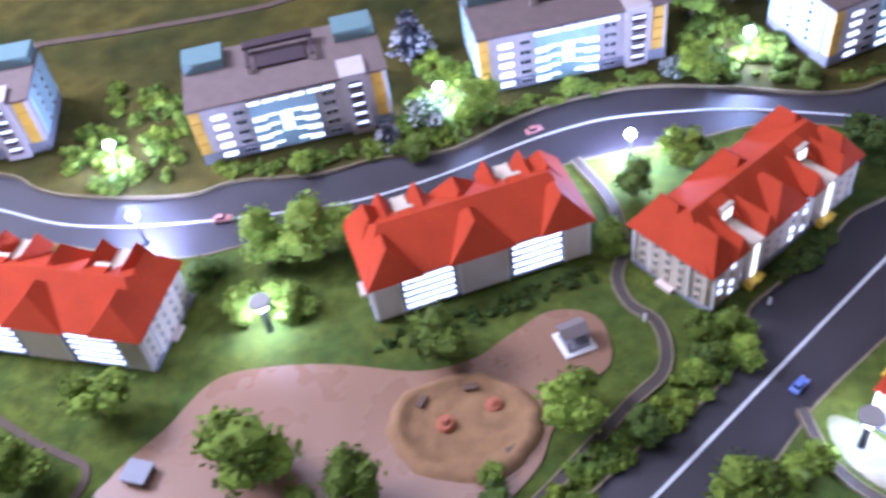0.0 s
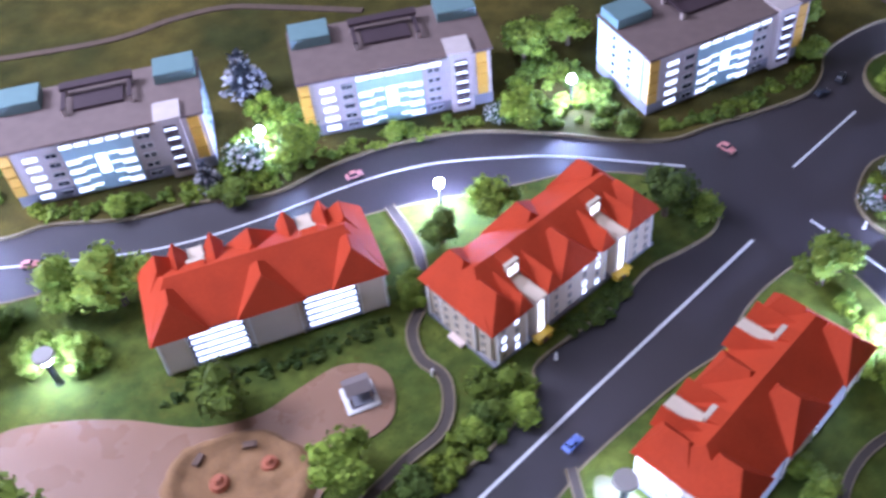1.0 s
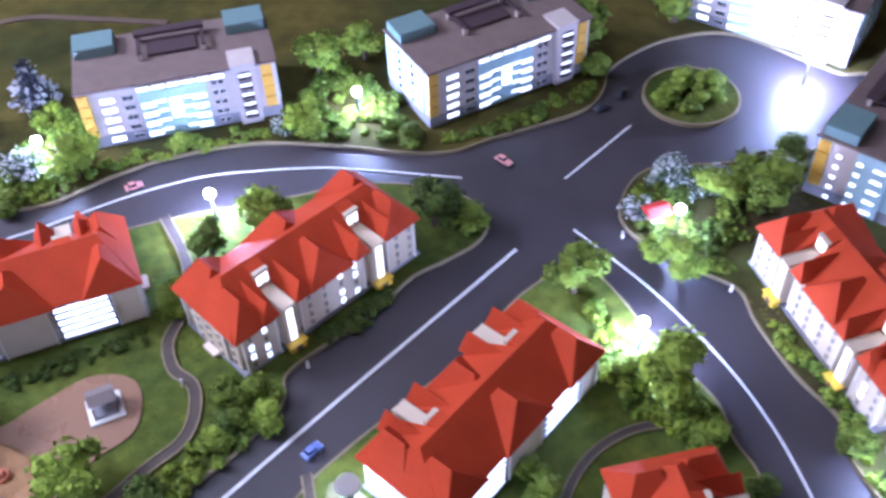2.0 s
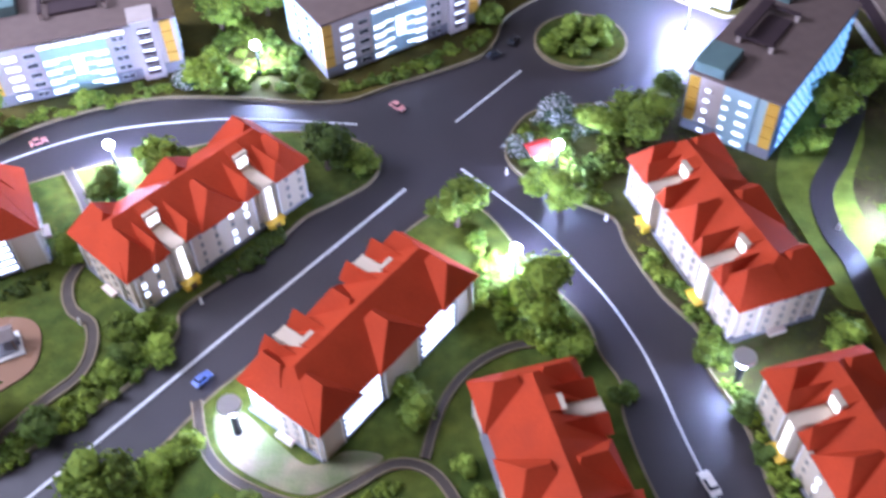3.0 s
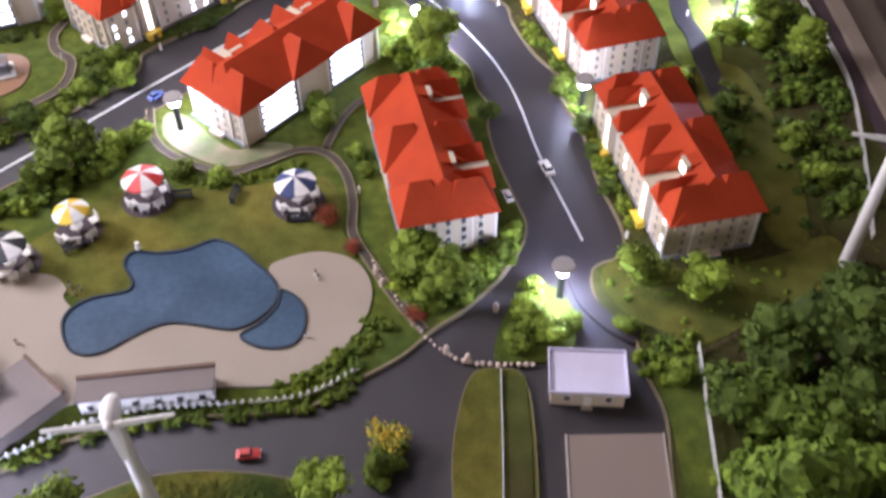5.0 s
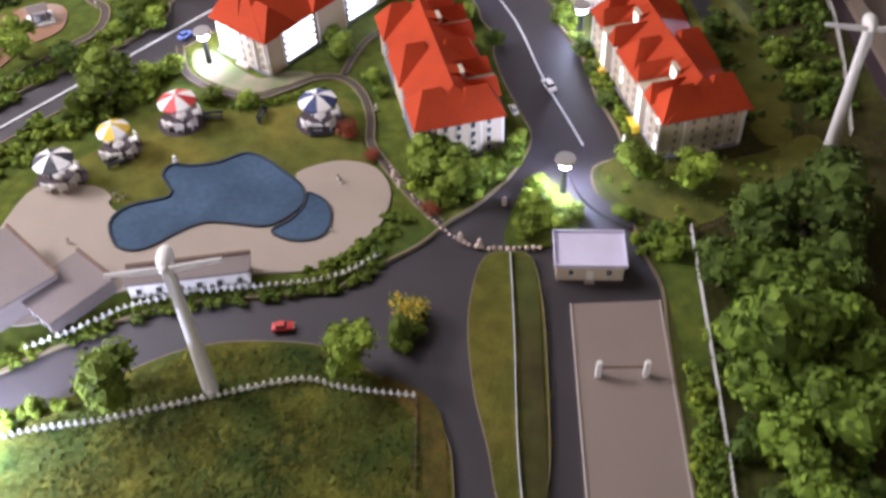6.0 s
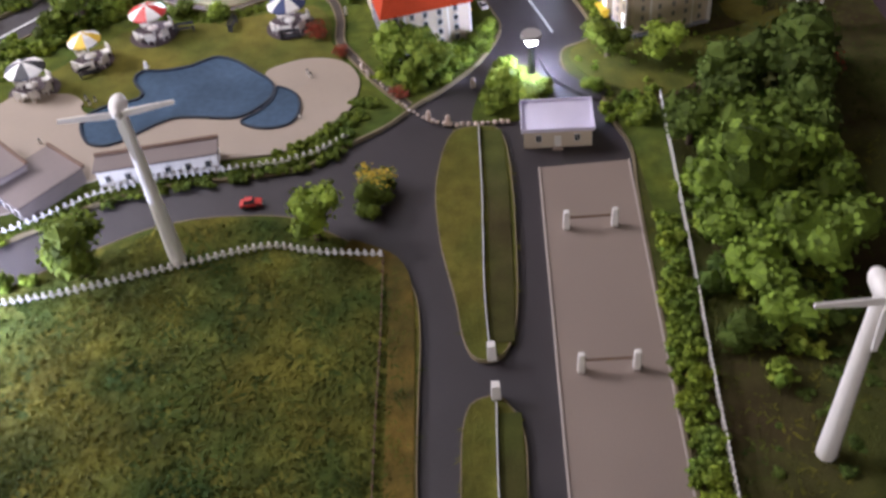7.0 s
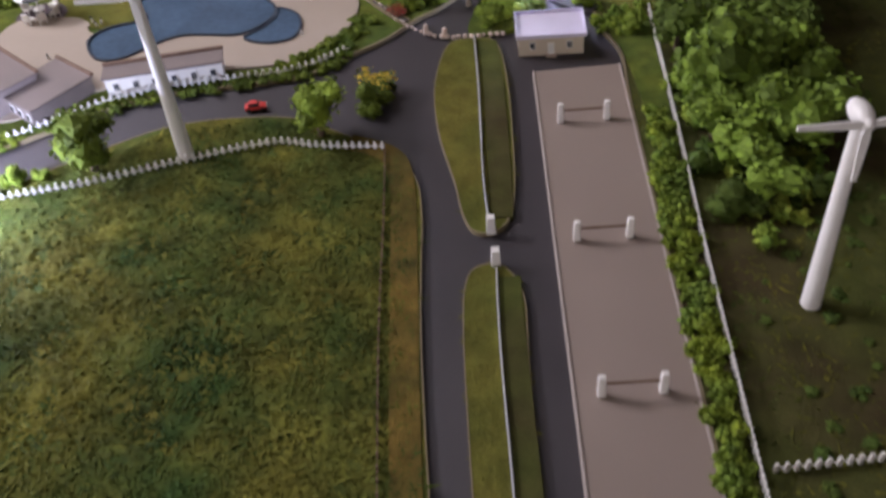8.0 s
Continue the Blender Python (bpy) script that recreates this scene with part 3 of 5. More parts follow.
# ---- red-roofed houses ----
def gable(bm, cx, cy, half_w, half_l, z0, z1, along_x=True, hip=0.0):
    """A gabled or hipped prism roof with closed underside."""
    def P(u, v, z):
        return bm.verts.new((cx + u, cy + v, z) if along_x else (cx + v, cy + u, z))
    a = [P(-half_l, -half_w, z0), P(half_l, -half_w, z0), P(half_l, half_w, z0), P(-half_l, half_w, z0)]
    r = [P(-half_l + hip, 0, z1), P(half_l - hip, 0, z1)]
    fs = [(a[0], a[1], r[1], r[0]), (a[2], a[3], r[0], r[1]), (a[1], a[2], r[1]), (a[3], a[0], r[0]), (a[3], a[2], a[1], a[0])]
    for f in fs:
        bm.faces.new(f)


HL, HW, HE, HR = 0.138, 0.054, 0.068, 0.107
TOWERS, SLOT, SLOT_END = (-0.07, 0.07), 0.0105, -0.014
def roof_piece(*args, **kw):
    bm = bmesh.new()
    gable(bm, *args, **kw)
    bmesh.ops.recalc_face_normals(bm, faces=bm.faces[:])
    return bm


def clipped(bm, *planes):
    """Cut a closed solid by planes, each a point and the direction that goes away, and close the cuts."""
    for co, no in planes:
        got = bmesh.ops.bisect_plane(bm, geom=bm.verts[:] + bm.edges[:] + bm.faces[:], plane_co=co, plane_no=no, clear_outer=True)
        edges = [e for e in got["geom_cut"] if isinstance(e, bmesh.types.BMEdge)]
        if edges:
            bmesh.ops.edgenet_fill(bm, edges=edges)
    bmesh.ops.recalc_face_normals(bm, faces=bm.faces[:])
    return bm


def shed_piece(x, half, y0, y1, base, rise, front, back):
    """A block whose top slopes up from front to back."""
    bm = bmesh.new()
    side = [(y0, base), (y1, base + rise), (y1, back), (y0, front)]
    a = [bm.verts.new((x - half, y, z)) for y, z in side]
    b = [bm.verts.new((x + half, y, z)) for y, z in side]
    bm.faces.new(a)
    bm.faces.new(b[::-1])
    for k in range(4):
        bm.faces.new((a[k], b[k], b[(k + 1) % 4], a[(k + 1) % 4]))
    bmesh.ops.recalc_face_normals(bm, faces=bm.faces[:])
    return bm


def main_roof(*planes):
    return clipped(roof_piece(0, 0, HW + 0.007, HL + 0.008, HE, HR, hip=0.036), *planes)


# the roof lies open over the stair towers: one long back half, three front pieces between the slots
ROOF_BACK = mesh_of("roof", main_roof(((0, SLOT_END, 0), (0, -1, 0))), M_ROOF)
ROOF_FRONT = []
for x0, x1 in ((-1, TOWERS[0] - SLOT), (TOWERS[0] + SLOT, TOWERS[1] - SLOT), (TOWERS[1] + SLOT, 1)):
    ROOF_FRONT.append(mesh_of("roof_front", main_roof(((0, SLOT_END, 0), (0, 1, 0)), ((x0, 0, 0), (-1, 0, 0)), ((x1, 0, 0), (1, 0, 0))), M_ROOF))
GABLES = []
for x, y, w, l, z0, z1, hip in (
        *((x, -0.03, w, 0.0355, HE - 0.002, HR - 0.002, 0.021) for x, w in ((-0.116, 0.029), (0.0, 0.034), (0.116, 0.029))),
        *((x, -0.033, 0.0125, 0.0355, HE + 0.004, HR - 0.008, 0.005) for x in (-0.0935, -0.0465, 0.0465, 0.0935)),
        *((x, 0.03, w, 0.0345, HE - 0.0015, HR + z, 0.022) for x, w, z in ((-0.11, 0.036, 0.0004), (0.0, 0.043, 0.0008), (0.11, 0.036, 0.0004)))):
    GABLES.append(mesh_of("gable_roof", roof_piece(x, y, w, l, z0, z1, along_x=False, hip=hip), M_ROOF))


pane_dark = mesh_of("window", boxed((-0.0035, 0.0035, -0.0006, 0.001, -0.0052, 0.0052, 0), (-0.0028, -0.0003, -0.0010, 0.0, -0.0042, 0.0042, 1), (0.0003, 0.0028, -0.0010, 0.0, -0.0042, 0.0042, 1)), M_WHITE, M_GLASS_DARK)
pane_pale = mesh_of("window", boxed((-0.003, 0.003, -0.0006, 0.001, -0.0045, 0.0045, 0), (-0.0023, 0.0023, -0.0009, 0.0, -0.0037, 0.0037, 1)), M_CREAM, M_PANE_PALE)
pane_lit = mesh_of("window", boxed((-0.0035, 0.0035, -0.0006, 0.001, -0.0052, 0.0052, 0), (-0.0028, -0.0003, -0.0010, 0.0, -0.0042, 0.0042, 1), (0.0003, 0.0028, -0.0010, 0.0, -0.0042, 0.0042, 1)), M_WHITE, G_WINDOW)
bay_pane = mesh_of("pane", boxed((-0.0079, 0.0079, -0.001, 0.001, -0.0039, 0.0039)), G_BAY)
slot_pane = mesh_of("pane", boxed((-0.0028, 0.0028, -0.001, 0.001, -0.0036, 0.0036)), G_BAY)
tower_body = mesh_of("stair_tower", boxed((-0.0088, 0.0088, -HW - 0.014, -0.026, 0.003, 0.0745), bevel=0.0006), M_CREAM)
tower_slab = mesh_of("tower_slab", boxed((-0.0095, 0.0095, -HW - 0.0155, -0.0225, 0.0745, 0.0763), (-0.0095, -0.0083, -HW - 0.0155, -0.0225, 0.0763, 0.0785), (0.0083, 0.0095, -HW - 0.0155, -0.0225, 0.0763, 0.0785), bevel=0.0004), M_CREAM)
tower_head = mesh_of("tower_head", boxed((-0.0098, 0.0098, -0.0225, -0.0175, 0.066, 0.1005), (-0.0108, 0.0108, -0.0235, -0.0165, 0.1005, 0.1022), bevel=0.0006), M_CREAM)
tower_roof = mesh_of("tower_roof", shed_piece(0, 0.0104, -0.0174, -0.0005, 0.07, 0.0, 0.1015, 0.1062), M_ROOF)
wall_body = mesh_of("wall", boxed((-HL, HL, -HW, HW, 0.003, HE + 0.002)), M_CREAM)


def house(m, label, lit_bays=TOWERS, lit_front=(), dark_ends=False):
    h = thing("house", label, "house", m, "red-roofed model houses")
    part("wall", wall_body, None, h)
    for x0, x1, d in ((-HL + 0.004, -0.088, 0.008), (-0.05, 0.05, 0.006), (0.088, HL - 0.004, 0.008)):
        part("wall_bay", boxed((x0, x1, -HW - d, -HW, 0.003, HE)), M_CREAM, h)
        for e in (x0, x1):
            part("corner_pipe", boxed((e - 0.0011, e + 0.0011, -HW - d - 0.0015, -HW - d + 0.001, 0.003, HE)), M_WHITE, h)
    for x0, x1 in ((-HL - 0.003, -HL), (HL, HL + 0.003)):
        part("wall_bay", boxed((x0, x1, -0.03, 0.03, 0.003, HE)), M_CREAM, h)
    part("plinth", boxed((-HL - 0.004, HL + 0.004, -HW - 0.009, HW + 0.003, 0.002, 0.006)), M_GREY_WALL, h)
    R = part("roof", ROOF_BACK, None, h)
    for me in ROOF_FRONT:
        part("roof_front", me, None, R)
    for me in GABLES:
        part("gable_roof", me, None, R)
    for x in TOWERS:
        T = part("stair_tower", tower_body, None, h, "cream stair tower lit from below", at=pose(x, 0, 0))
        part("tower_slab", tower_slab, None, T)
        part("tower_head", tower_head, None, T)
        part("tower_roof", tower_roof, None, T)
        part("shaft_window", boxed((-0.0042, 0.0042, -HW - 0.0148, -HW - 0.013, 0.018, 0.071)), G_WARM if lit_front else M_WHITE, T, "tall warm-lit stair window" if lit_front else "tall pale stair window")
        for s in (-1, 1):
            part("head_pane", boxed((s * 0.0045 - 0.0034, s * 0.0045 + 0.0034, -0.0232, -0.022, 0.0825, 0.0965)), G_WARM if lit_front else M_WHITE, T)
        P = part("porch", boxed((x - 0.011, x + 0.011, -HW - 0.022, -HW - 0.012, 0.003, 0.014), (x - 0.013, x + 0.013, -HW - 0.024, -HW - 0.012, 0.014, 0.016)), M_YELLOW, h, "yellow entrance porch")
        part("door", boxed((x - 0.004, x + 0.004, -HW - 0.0228, -HW - 0.0218, 0.003, 0.012)), M_BROWN, P)
    rows = (0.014, 0.029, 0.044, 0.059)
    for i, x in enumerate((-0.125, -0.104, -0.036, -0.013, 0.013, 0.036, 0.104, 0.125)):
        y = -HW - (0.008 if abs(x) > 0.09 else 0.006)
        for k, z in enumerate(rows):
            part("window", pane_lit if i in lit_front and (i + k) % 3 else pane_pale, None, h, at=pose(x, y - 0.0004, z))
    for s in (-1, 1):
        for y in (-0.041, -0.018, 0.002, 0.02, 0.042):
            inset = 0.0034 if abs(y) < 0.03 else 0.0004
            for z in rows:
                part("window", pane_dark if dark_ends else pane_pale, None, h, at=pose(s * (HL + inset), y, z, 0, 0, 90 * s))
        for y in (-0.03, 0.03, HW):
            part("corner_pipe", boxed((s * (HL + 0.0022) - 0.0012, s * (HL + 0.0022) + 0.0012, y - 0.0008, y + 0.0012, 0.003, HE)), M_WHITE, h)
        part("step", boxed((s * (HL + 0.0075) - 0.004, s * (HL + 0.0075) + 0.004, -0.012, 0.012, 0.002, 0.007)), M_STONE, h)
    for x in TOWERS:
        B = part("bay", boxed((x - 0.034, x + 0.034, HW, HW + 0.0025, 0.006, 0.066)), M_GREY_WALL, h, "grey-framed window bay")
        for i in range(6):
            part("sill", boxed((x - 0.0345, x + 0.0345, HW + 0.0025, HW + 0.0055, 0.0072 + i * 0.0112, 0.0088 + i * 0.0112)), M_GREY_WALL, B)
        for i in range(5):
            z = 0.0138 + i * 0.0112
            for k in range(4):
                if x in lit_bays:
                    if k < 3:
                        part("pane", bay_pane, None, B, at=pose(x + (k - 1.45) * 0.0163, HW + 0.003, z))
                    else:
                        for dx in (-0.0045, 0.0025):
                            part("pane", slot_pane, None, B, at=pose(x + 0.0255 + dx, HW + 0.003, z))
                elif k % 2 == 0:
                    part("window", pane_dark, None, B, at=pose(x + (k - 1.0) * 0.0138, HW + 0.003, z, 0, 0, 180))
    for x in (-0.122, 0.0, 0.122):
        w = 0.016 if x else 0.03
        part("pier", boxed((x - w, x + w, HW, HW + 0.004, 0.003, HE)), M_CREAM, h)
        for s in (-1, 1):
            part("corner_pipe", boxed((x + s * w - 0.0009, x + s * w + 0.0009, HW + 0.0035, HW + 0.0055, 0.003, HE)), M_WHITE, h)
    return h


house(pose(-0.447, 0.659, 0.002, 0, 0, 172), "cream model house with red roof and brightly lit back bays")
house(pose(0.057, 0.762, 0.002, 0, 0, -157.5), "cream model house with red roof and two glowing window bays")
house(pose(0.4, 0.807, 0.002, 0, 0, 44.5), "cream model house, red roof, lit stair towers along the road", lit_bays=(), lit_front=(0, 1, 4, 5))
house(pose(0.622, 0.58, 0.002, 0, 0, -130.5) @ Matrix.Scale(0.955, 4), "cream model house with red roof, glowing bays facing the garden")
house(pose(0.823, 0.372, 0.002, 0, 0, 102) @ Matrix.Scale(0.955, 4), "cream model house with red roof, dark windows, beside the pool lawn", lit_bays=(), dark_ends=True)
house(pose(1.068, 0.72, 0.002, 0, 0, -73.5) @ Matrix.Scale(0.97, 4), "cream model house with red roof beside the curved road", lit_bays=(), lit_front=(6,))
house(pose(1.139, 0.366, 0.002, 0, 0, -78) @ Matrix.Scale(0.955, 4), "cream model house with red roof near the park edge", lit_bays=(), lit_front=(3, 7))


# ---- apartment blocks ----
AL, AW, AH = 0.142, 0.066, 0.1
win_small = mesh_of("window", boxed((-0.0042, 0.0042, -0.0006, 0.001, -0.0042, 0.0042, 0), (-0.0036, -0.0002, -0.001, 0.0, -0.0034, 0.0034, 1), (0.0002, 0.0036, -0.001, 0.0, -0.0034, 0.0034, 1)), M_WHITE, M_GLASS_DARK)
win_lit = mesh_of("window", boxed((-0.0105, 0.0105, -0.0006, 0.001, -0.0045, 0.0045, 0), (-0.0095, -0.0034, -0.001, 0.0, -0.0034, 0.0034, 1), (-0.003, 0.003, -0.001, 0.0, -0.0034, 0.0034, 1), (0.0034, 0.0095, -0.001, 0.0, -0.0034, 0.0034, 1)), M_WHITE, G_WINDOW)
win_slit = mesh_of("window", boxed((-0.008, 0.008, -0.001, 0.001, -0.0012, 0.0012)), G_WINDOW)
win_blue = mesh_of("window", boxed((-0.0042, 0.0042, -0.001, 0.001, -0.0028, 0.0028)), G_BLUE)


def block(m, label, end_lit=False, blue=False):
    b = thing("apartment_block", label, "building", m, "model apartment blocks")
    part("wall", boxed((-AL, AL, -AW, AW, 0.003, AH)), M_BEIGE, b)
    part("base_storey", boxed((-AL - 0.001, AL + 0.001, -AW - 0.001, AW + 0.001, 0.003, 0.022)), M_GREY_WALL, b)
    r = part("roof", boxed((-AL - 0.004, AL + 0.004, -AW - 0.004, AW + 0.004, AH, AH + 0.004), bevel=0.0008), M_ROOF_BROWN, b)
    for x in (-0.112, 0.112):
        part("roof_box", boxed((x - 0.03, x + 0.03, 0.018, AW - 0.002, AH + 0.003, AH + 0.02), bevel=0.0008), M_TEAL, r, "teal machine room")
    f = part("roof_frame", boxed((-0.052, 0.052, 0.03, 0.046, AH + 0.017, AH + 0.022), (-0.05, -0.044, -0.012, 0.046, AH + 0.014, AH + 0.017), (0.044, 0.05, -0.012, 0.046, AH + 0.014, AH + 0.017)), M_ROOF_DARK, r, "dark open roof frame")
    for x in (-0.047, 0.047):
        for y in (-0.009, 0.04):
            part("post", boxed((x - 0.003, x + 0.003, y - 0.003, y + 0.003, AH + 0.003, AH + 0.015)), M_BEIGE, f)
    part("roof_well", boxed((-0.036, 0.036, -0.006, 0.03, AH + 0.003, AH + 0.009)), M_ROOF_DARK, r)
    if blue:
        part("blue_wall", boxed((-AL + 0.004, AL - 0.004, -AW - 0.003, -AW, 0.006, AH)), M_BLUE_WALL, b, "dark blue window wall")
    else:
        p = part("teal_panel", boxed((-0.06, 0.038, -AW - 0.0025, -AW, 0.006, 0.09)), M_TEAL_PALE, b, "pale teal facade panel")
        part("lit_strip", boxed((-0.017, -0.002, -AW - 0.004, -AW - 0.002, 0.036, 0.07)), G_WINDOW, p, "tall bright stair window")
        for i in range(5):
            z = 0.014 + i * 0.0172
            part("window", win_lit, None, b, at=pose(-0.103, -AW - 0.0008, z))
            for x in (-0.078, -0.07, 0.05, 0.06):
                part("window", win_small, None, b, at=pose(x, -AW - 0.0012, z))
            if i < 4:
                for x in (-0.048, 0.026):
                    part("window", win_lit, None, p, at=pose(x, -AW - 0.0032, z))
                for x in (-0.03, 0.009):
                    part("window", win_slit, None, p, at=pose(x, -AW - 0.0032, z + 0.003))
        for i in range(6):
            part("window", win_lit, None, b, at=pose(-0.05 + i * 0.0215, -AW - 0.0032, 0.094) @ Matrix.Diagonal((0.9, 1, 0.8, 1)))
        t = part("stair_tower", boxed((0.078, 0.112, -AW - 0.009, -AW + 0.03, 0.003, AH + 0.008)), M_BEIGE, b, "pale stair tower with balconies")
        part("tower_cap", boxed((0.076, 0.114, -AW - 0.011, -AW + 0.032, AH + 0.008, AH + 0.0105)), M_BEIGE, t)
        for i in range(5):
            z = 0.02 + i * 0.017
            part("balcony", boxed((0.086, 0.105, -AW - 0.013, -AW - 0.009, z - 0.004, z), (0.087, 0.104, -AW - 0.0095, -AW - 0.0085, z + 0.001, z + 0.009)), M_ROOF_DARK, t, "dark balcony opening")
            part("window", win_slit, None, t, at=pose(0.0955, -AW - 0.0098, z + 0.0035))
        for x in (-0.136, 0.128):
            for i in range(4):
                part("orange_panel", boxed((x - 0.008, x + 0.008, -AW - 0.003, -AW, 0.024 + i * 0.019, 0.041 + i * 0.019)), M_ORANGE, b, "orange facade panel")
    for s in (-1, 1):
        e = part("end_panel", boxed(((AL if s > 0 else -AL - 0.002), (AL + 0.002 if s > 0 else -AL), -0.05, AW, 0.022, AH)), M_TEAL_PALE, b, "pale teal end wall panel")
        if end_lit and s < 0:
            part("teal_panel", boxed((-AL - 0.005, -AL - 0.002, -0.034, 0.012, 0.006, AH)), M_TEAL_PALE, b)
            part("pale_panel", boxed((-AL - 0.004, -AL - 0.002, 0.012, 0.047, 0.024, AH)), M_BEIGE, b)
            for y in (-0.058, 0.056):
                for i in range(4):
                    part("orange_panel", boxed((-AL - 0.005, -AL - 0.001, y - 0.008, y + 0.008, 0.024 + i * 0.019, 0.041 + i * 0.019)), M_ORANGE, b)
            for i in range(5):
                for y, k in ((-0.02, 0.75), (0.006, 0.4), (0.034, 0.35)):
                    part("window", win_lit, None, b, at=pose(-AL - 0.0058, y, 0.014 + i * 0.0175, 0, 0, -90) @ Matrix.Diagonal((k, 1, 0.65, 1)))
        else:
            for y in (-0.02, 0.02):
                for i in range(5):
                    part("window", win_small, None, e, at=pose(s * (AL + 0.0028), y, 0.03 + i * 0.015, 0, 0, 90 * s))
    if blue:
        for i in range(6):
            for k in range(16):
                part("window", win_blue, None, b, at=pose(-0.12 + k * 0.0155, -AW - 0.0042, 0.018 + i * 0.0145))
    return b


block(pose(-0.76, 1.03, 0.002, 0, 0, 14), "pale five-storey model apartment block with brown roof")
block(pose(-0.228, 1.058, 0.002, 0, 0, 17), "pale five-storey model apartment block with brown roof and teal machine rooms")
block(pose(0.177, 1.193, 0.002, 0, 0, 15.3), "pale five-storey model apartment block with brown roof and teal facade")
block(pose(0.65, 1.25, 0.002, 0, 0, 29.5), "pale five-storey model apartment block with brown roof at the junction")
block(pose(1.14, 1.388, 0.002, 0, 0, -35), "pale brightly lit model apartment block behind the roundabout")
block(pose(1.217, 1.037, 0.002, 0, 0, 51), "model apartment block with blue-lit long side and orange corner panels", end_lit=True, blue=True)


# ---- lamps ----
def lamp_post(x, y, capped, power=1.0, h=0.05):
    t = thing("garden_lamp", "dark model lamp post with a grey disc cap, lit" if capped else "dark model lamp post with a bare white globe, lit", "street lamp", pose(x, y, 0.003), "model street lamps")
    bm = bmesh.new()
    cyl(bm, 0, 0, 0, h - 0.005, 0.0042 if capped else 0.0024, 0.0036 if capped else 0.002, 10)
    cyl(bm, 0, 0, 0, 0.003, 0.006, 0.005, 12)
    part("post", bm, M_DARK, t)
    bm = bmesh.new()
    if capped:
        cyl(bm, 0, 0, h - 0.005, h + 0.005, 0.0075, 0.009, 20)
    else:
        bmesh.ops.create_uvsphere(bm, u_segments=16, v_segments=10, radius=0.007, matrix=Matrix.Translation((0, 0, h + 0.003)))
    part("globe", bm, G_BULB, t, "glowing white globe", smooth=not capped)
    if capped:
        bm = bmesh.new()
        cyl(bm, 0, 0, h + 0.005, h + 0.0085, 0.0135, 0.0125, 24)
        part("cap", bm, M_CAP, t, "grey disc cap")
    light = bpy.data.lights.new("lamp_light", "POINT")
    light.energy, light.color, light.shadow_soft_size = LAMP_WATTS * power, LED, 0.006
    o = new("lamp_light", light)
    o.parent = t
    o.matrix_basis = pose(0, 0, h - 0.012)


for x, y, c, p in ((-0.186, 0.645, 1, 0.8), (0.266, 0.931, 0, 1.5), (-0.002, 1.05, 0, 0.75), (0.45, 1.15, 0, 0.85), (-0.477, 0.946, 0, 0.8), (-0.395, 0.8, 0, 1), (0.808, 0.694, 0, 1.5), (0.479, 0.487, 1, 0.45), (1.041, 0.512, 1, 0.4),
                   (0.884, 0.882, 0, 0.5), (1.307, 0.737, 1, 2.5), (0.979, 0.168, 1, 0.95), (1.14, 1.21, 0, 2.4)):
    lamp_post(x, y, c, p)
lamp_post(0.315, -0.2, 0, 2.4, 0.075)


# ---- gatehouse, huts ----
g = thing("gatehouse", "small cream gatehouse with a pale lilac sheet roof", "building", pose(0.995, 0.042, 0.001, 0, 0, -4))
part("wall", boxed((-0.039, 0.039, -0.024, 0.024, 0, 0.026)), M_CREAM, g)
r = part("roof", boxed((-0.042, 0.042, -0.029, 0.029, 0.026, 0.0275)), M_LILAC_ROOF, g)
for a in ((-0.042, 0.042, -0.029, -0.0275), (-0.042, 0.042, 0.0275, 0.029), (-0.042, -0.0405, -0.0275, 0.0275), (0.0405, 0.042, -0.0275, 0.0275)):
    part("parapet", boxed((*a, 0.0275, 0.031)), M_LILAC_ROOF, r)
for x in (-0.022, 0.022):
    part("window", pane_dark, None, g, at=pose(x, -0.0242, 0.014))
part("door", boxed((-0.004, 0.004, -0.0256, -0.024, 0, 0.017)), M_WHITE, g)
part("step", boxed((-0.006, 0.006, -0.03, -0.024, 0, 0.002)), M_STONE, g)


def shed(m, lx, ly, h, label, windows=0, ridge=False):
    s = thing("pool_hut", label, "hut", m, "huts beside the pool")
    part("wall", boxed((-lx, lx, -ly, ly, 0, h)), M_WHITE if windows > 4 else M_HUT, s)
    if ridge:
        part("roof", roof_piece(0, 0, ly + 0.004, lx + 0.004, h, h + 0.012), M_GREY_ROOF, s)
    else:
        part("roof", boxed((-lx - 0.003, lx + 0.003, -ly - 0.002, ly + 0.003, h, h + 0.003), bevel=0.0007), M_GREY_ROOF, s)
        part("roof_edge", boxed((-lx - 0.003, lx + 0.003, ly - 0.001, ly + 0.003, h + 0.003, h + 0.006)), M_BROWN, s)
    for i in range(windows):
        part("window", pane_dark, None, s, at=pose(-lx + (i + 0.5) * 2 * lx / windows, -ly - 0.0004, h * 0.5))
    return s


shed(pose(0.525, 0.036, 0.005, 0, 0, 6), 0.07, 0.014, 0.022, "long low white pool hut with a flat grey roof", 6)
shed(pose(0.384, 0.018, 0.005, 0, 0, -42), 0.034, 0.043, 0.021, "square pool hut with a flat grey-brown roof", 4)
shed(pose(0.295, 0.03, 0.005, 0, 0, -45), 0.056, 0.056, 0.031, "larger pool hut with a flat grey-brown roof", 4)


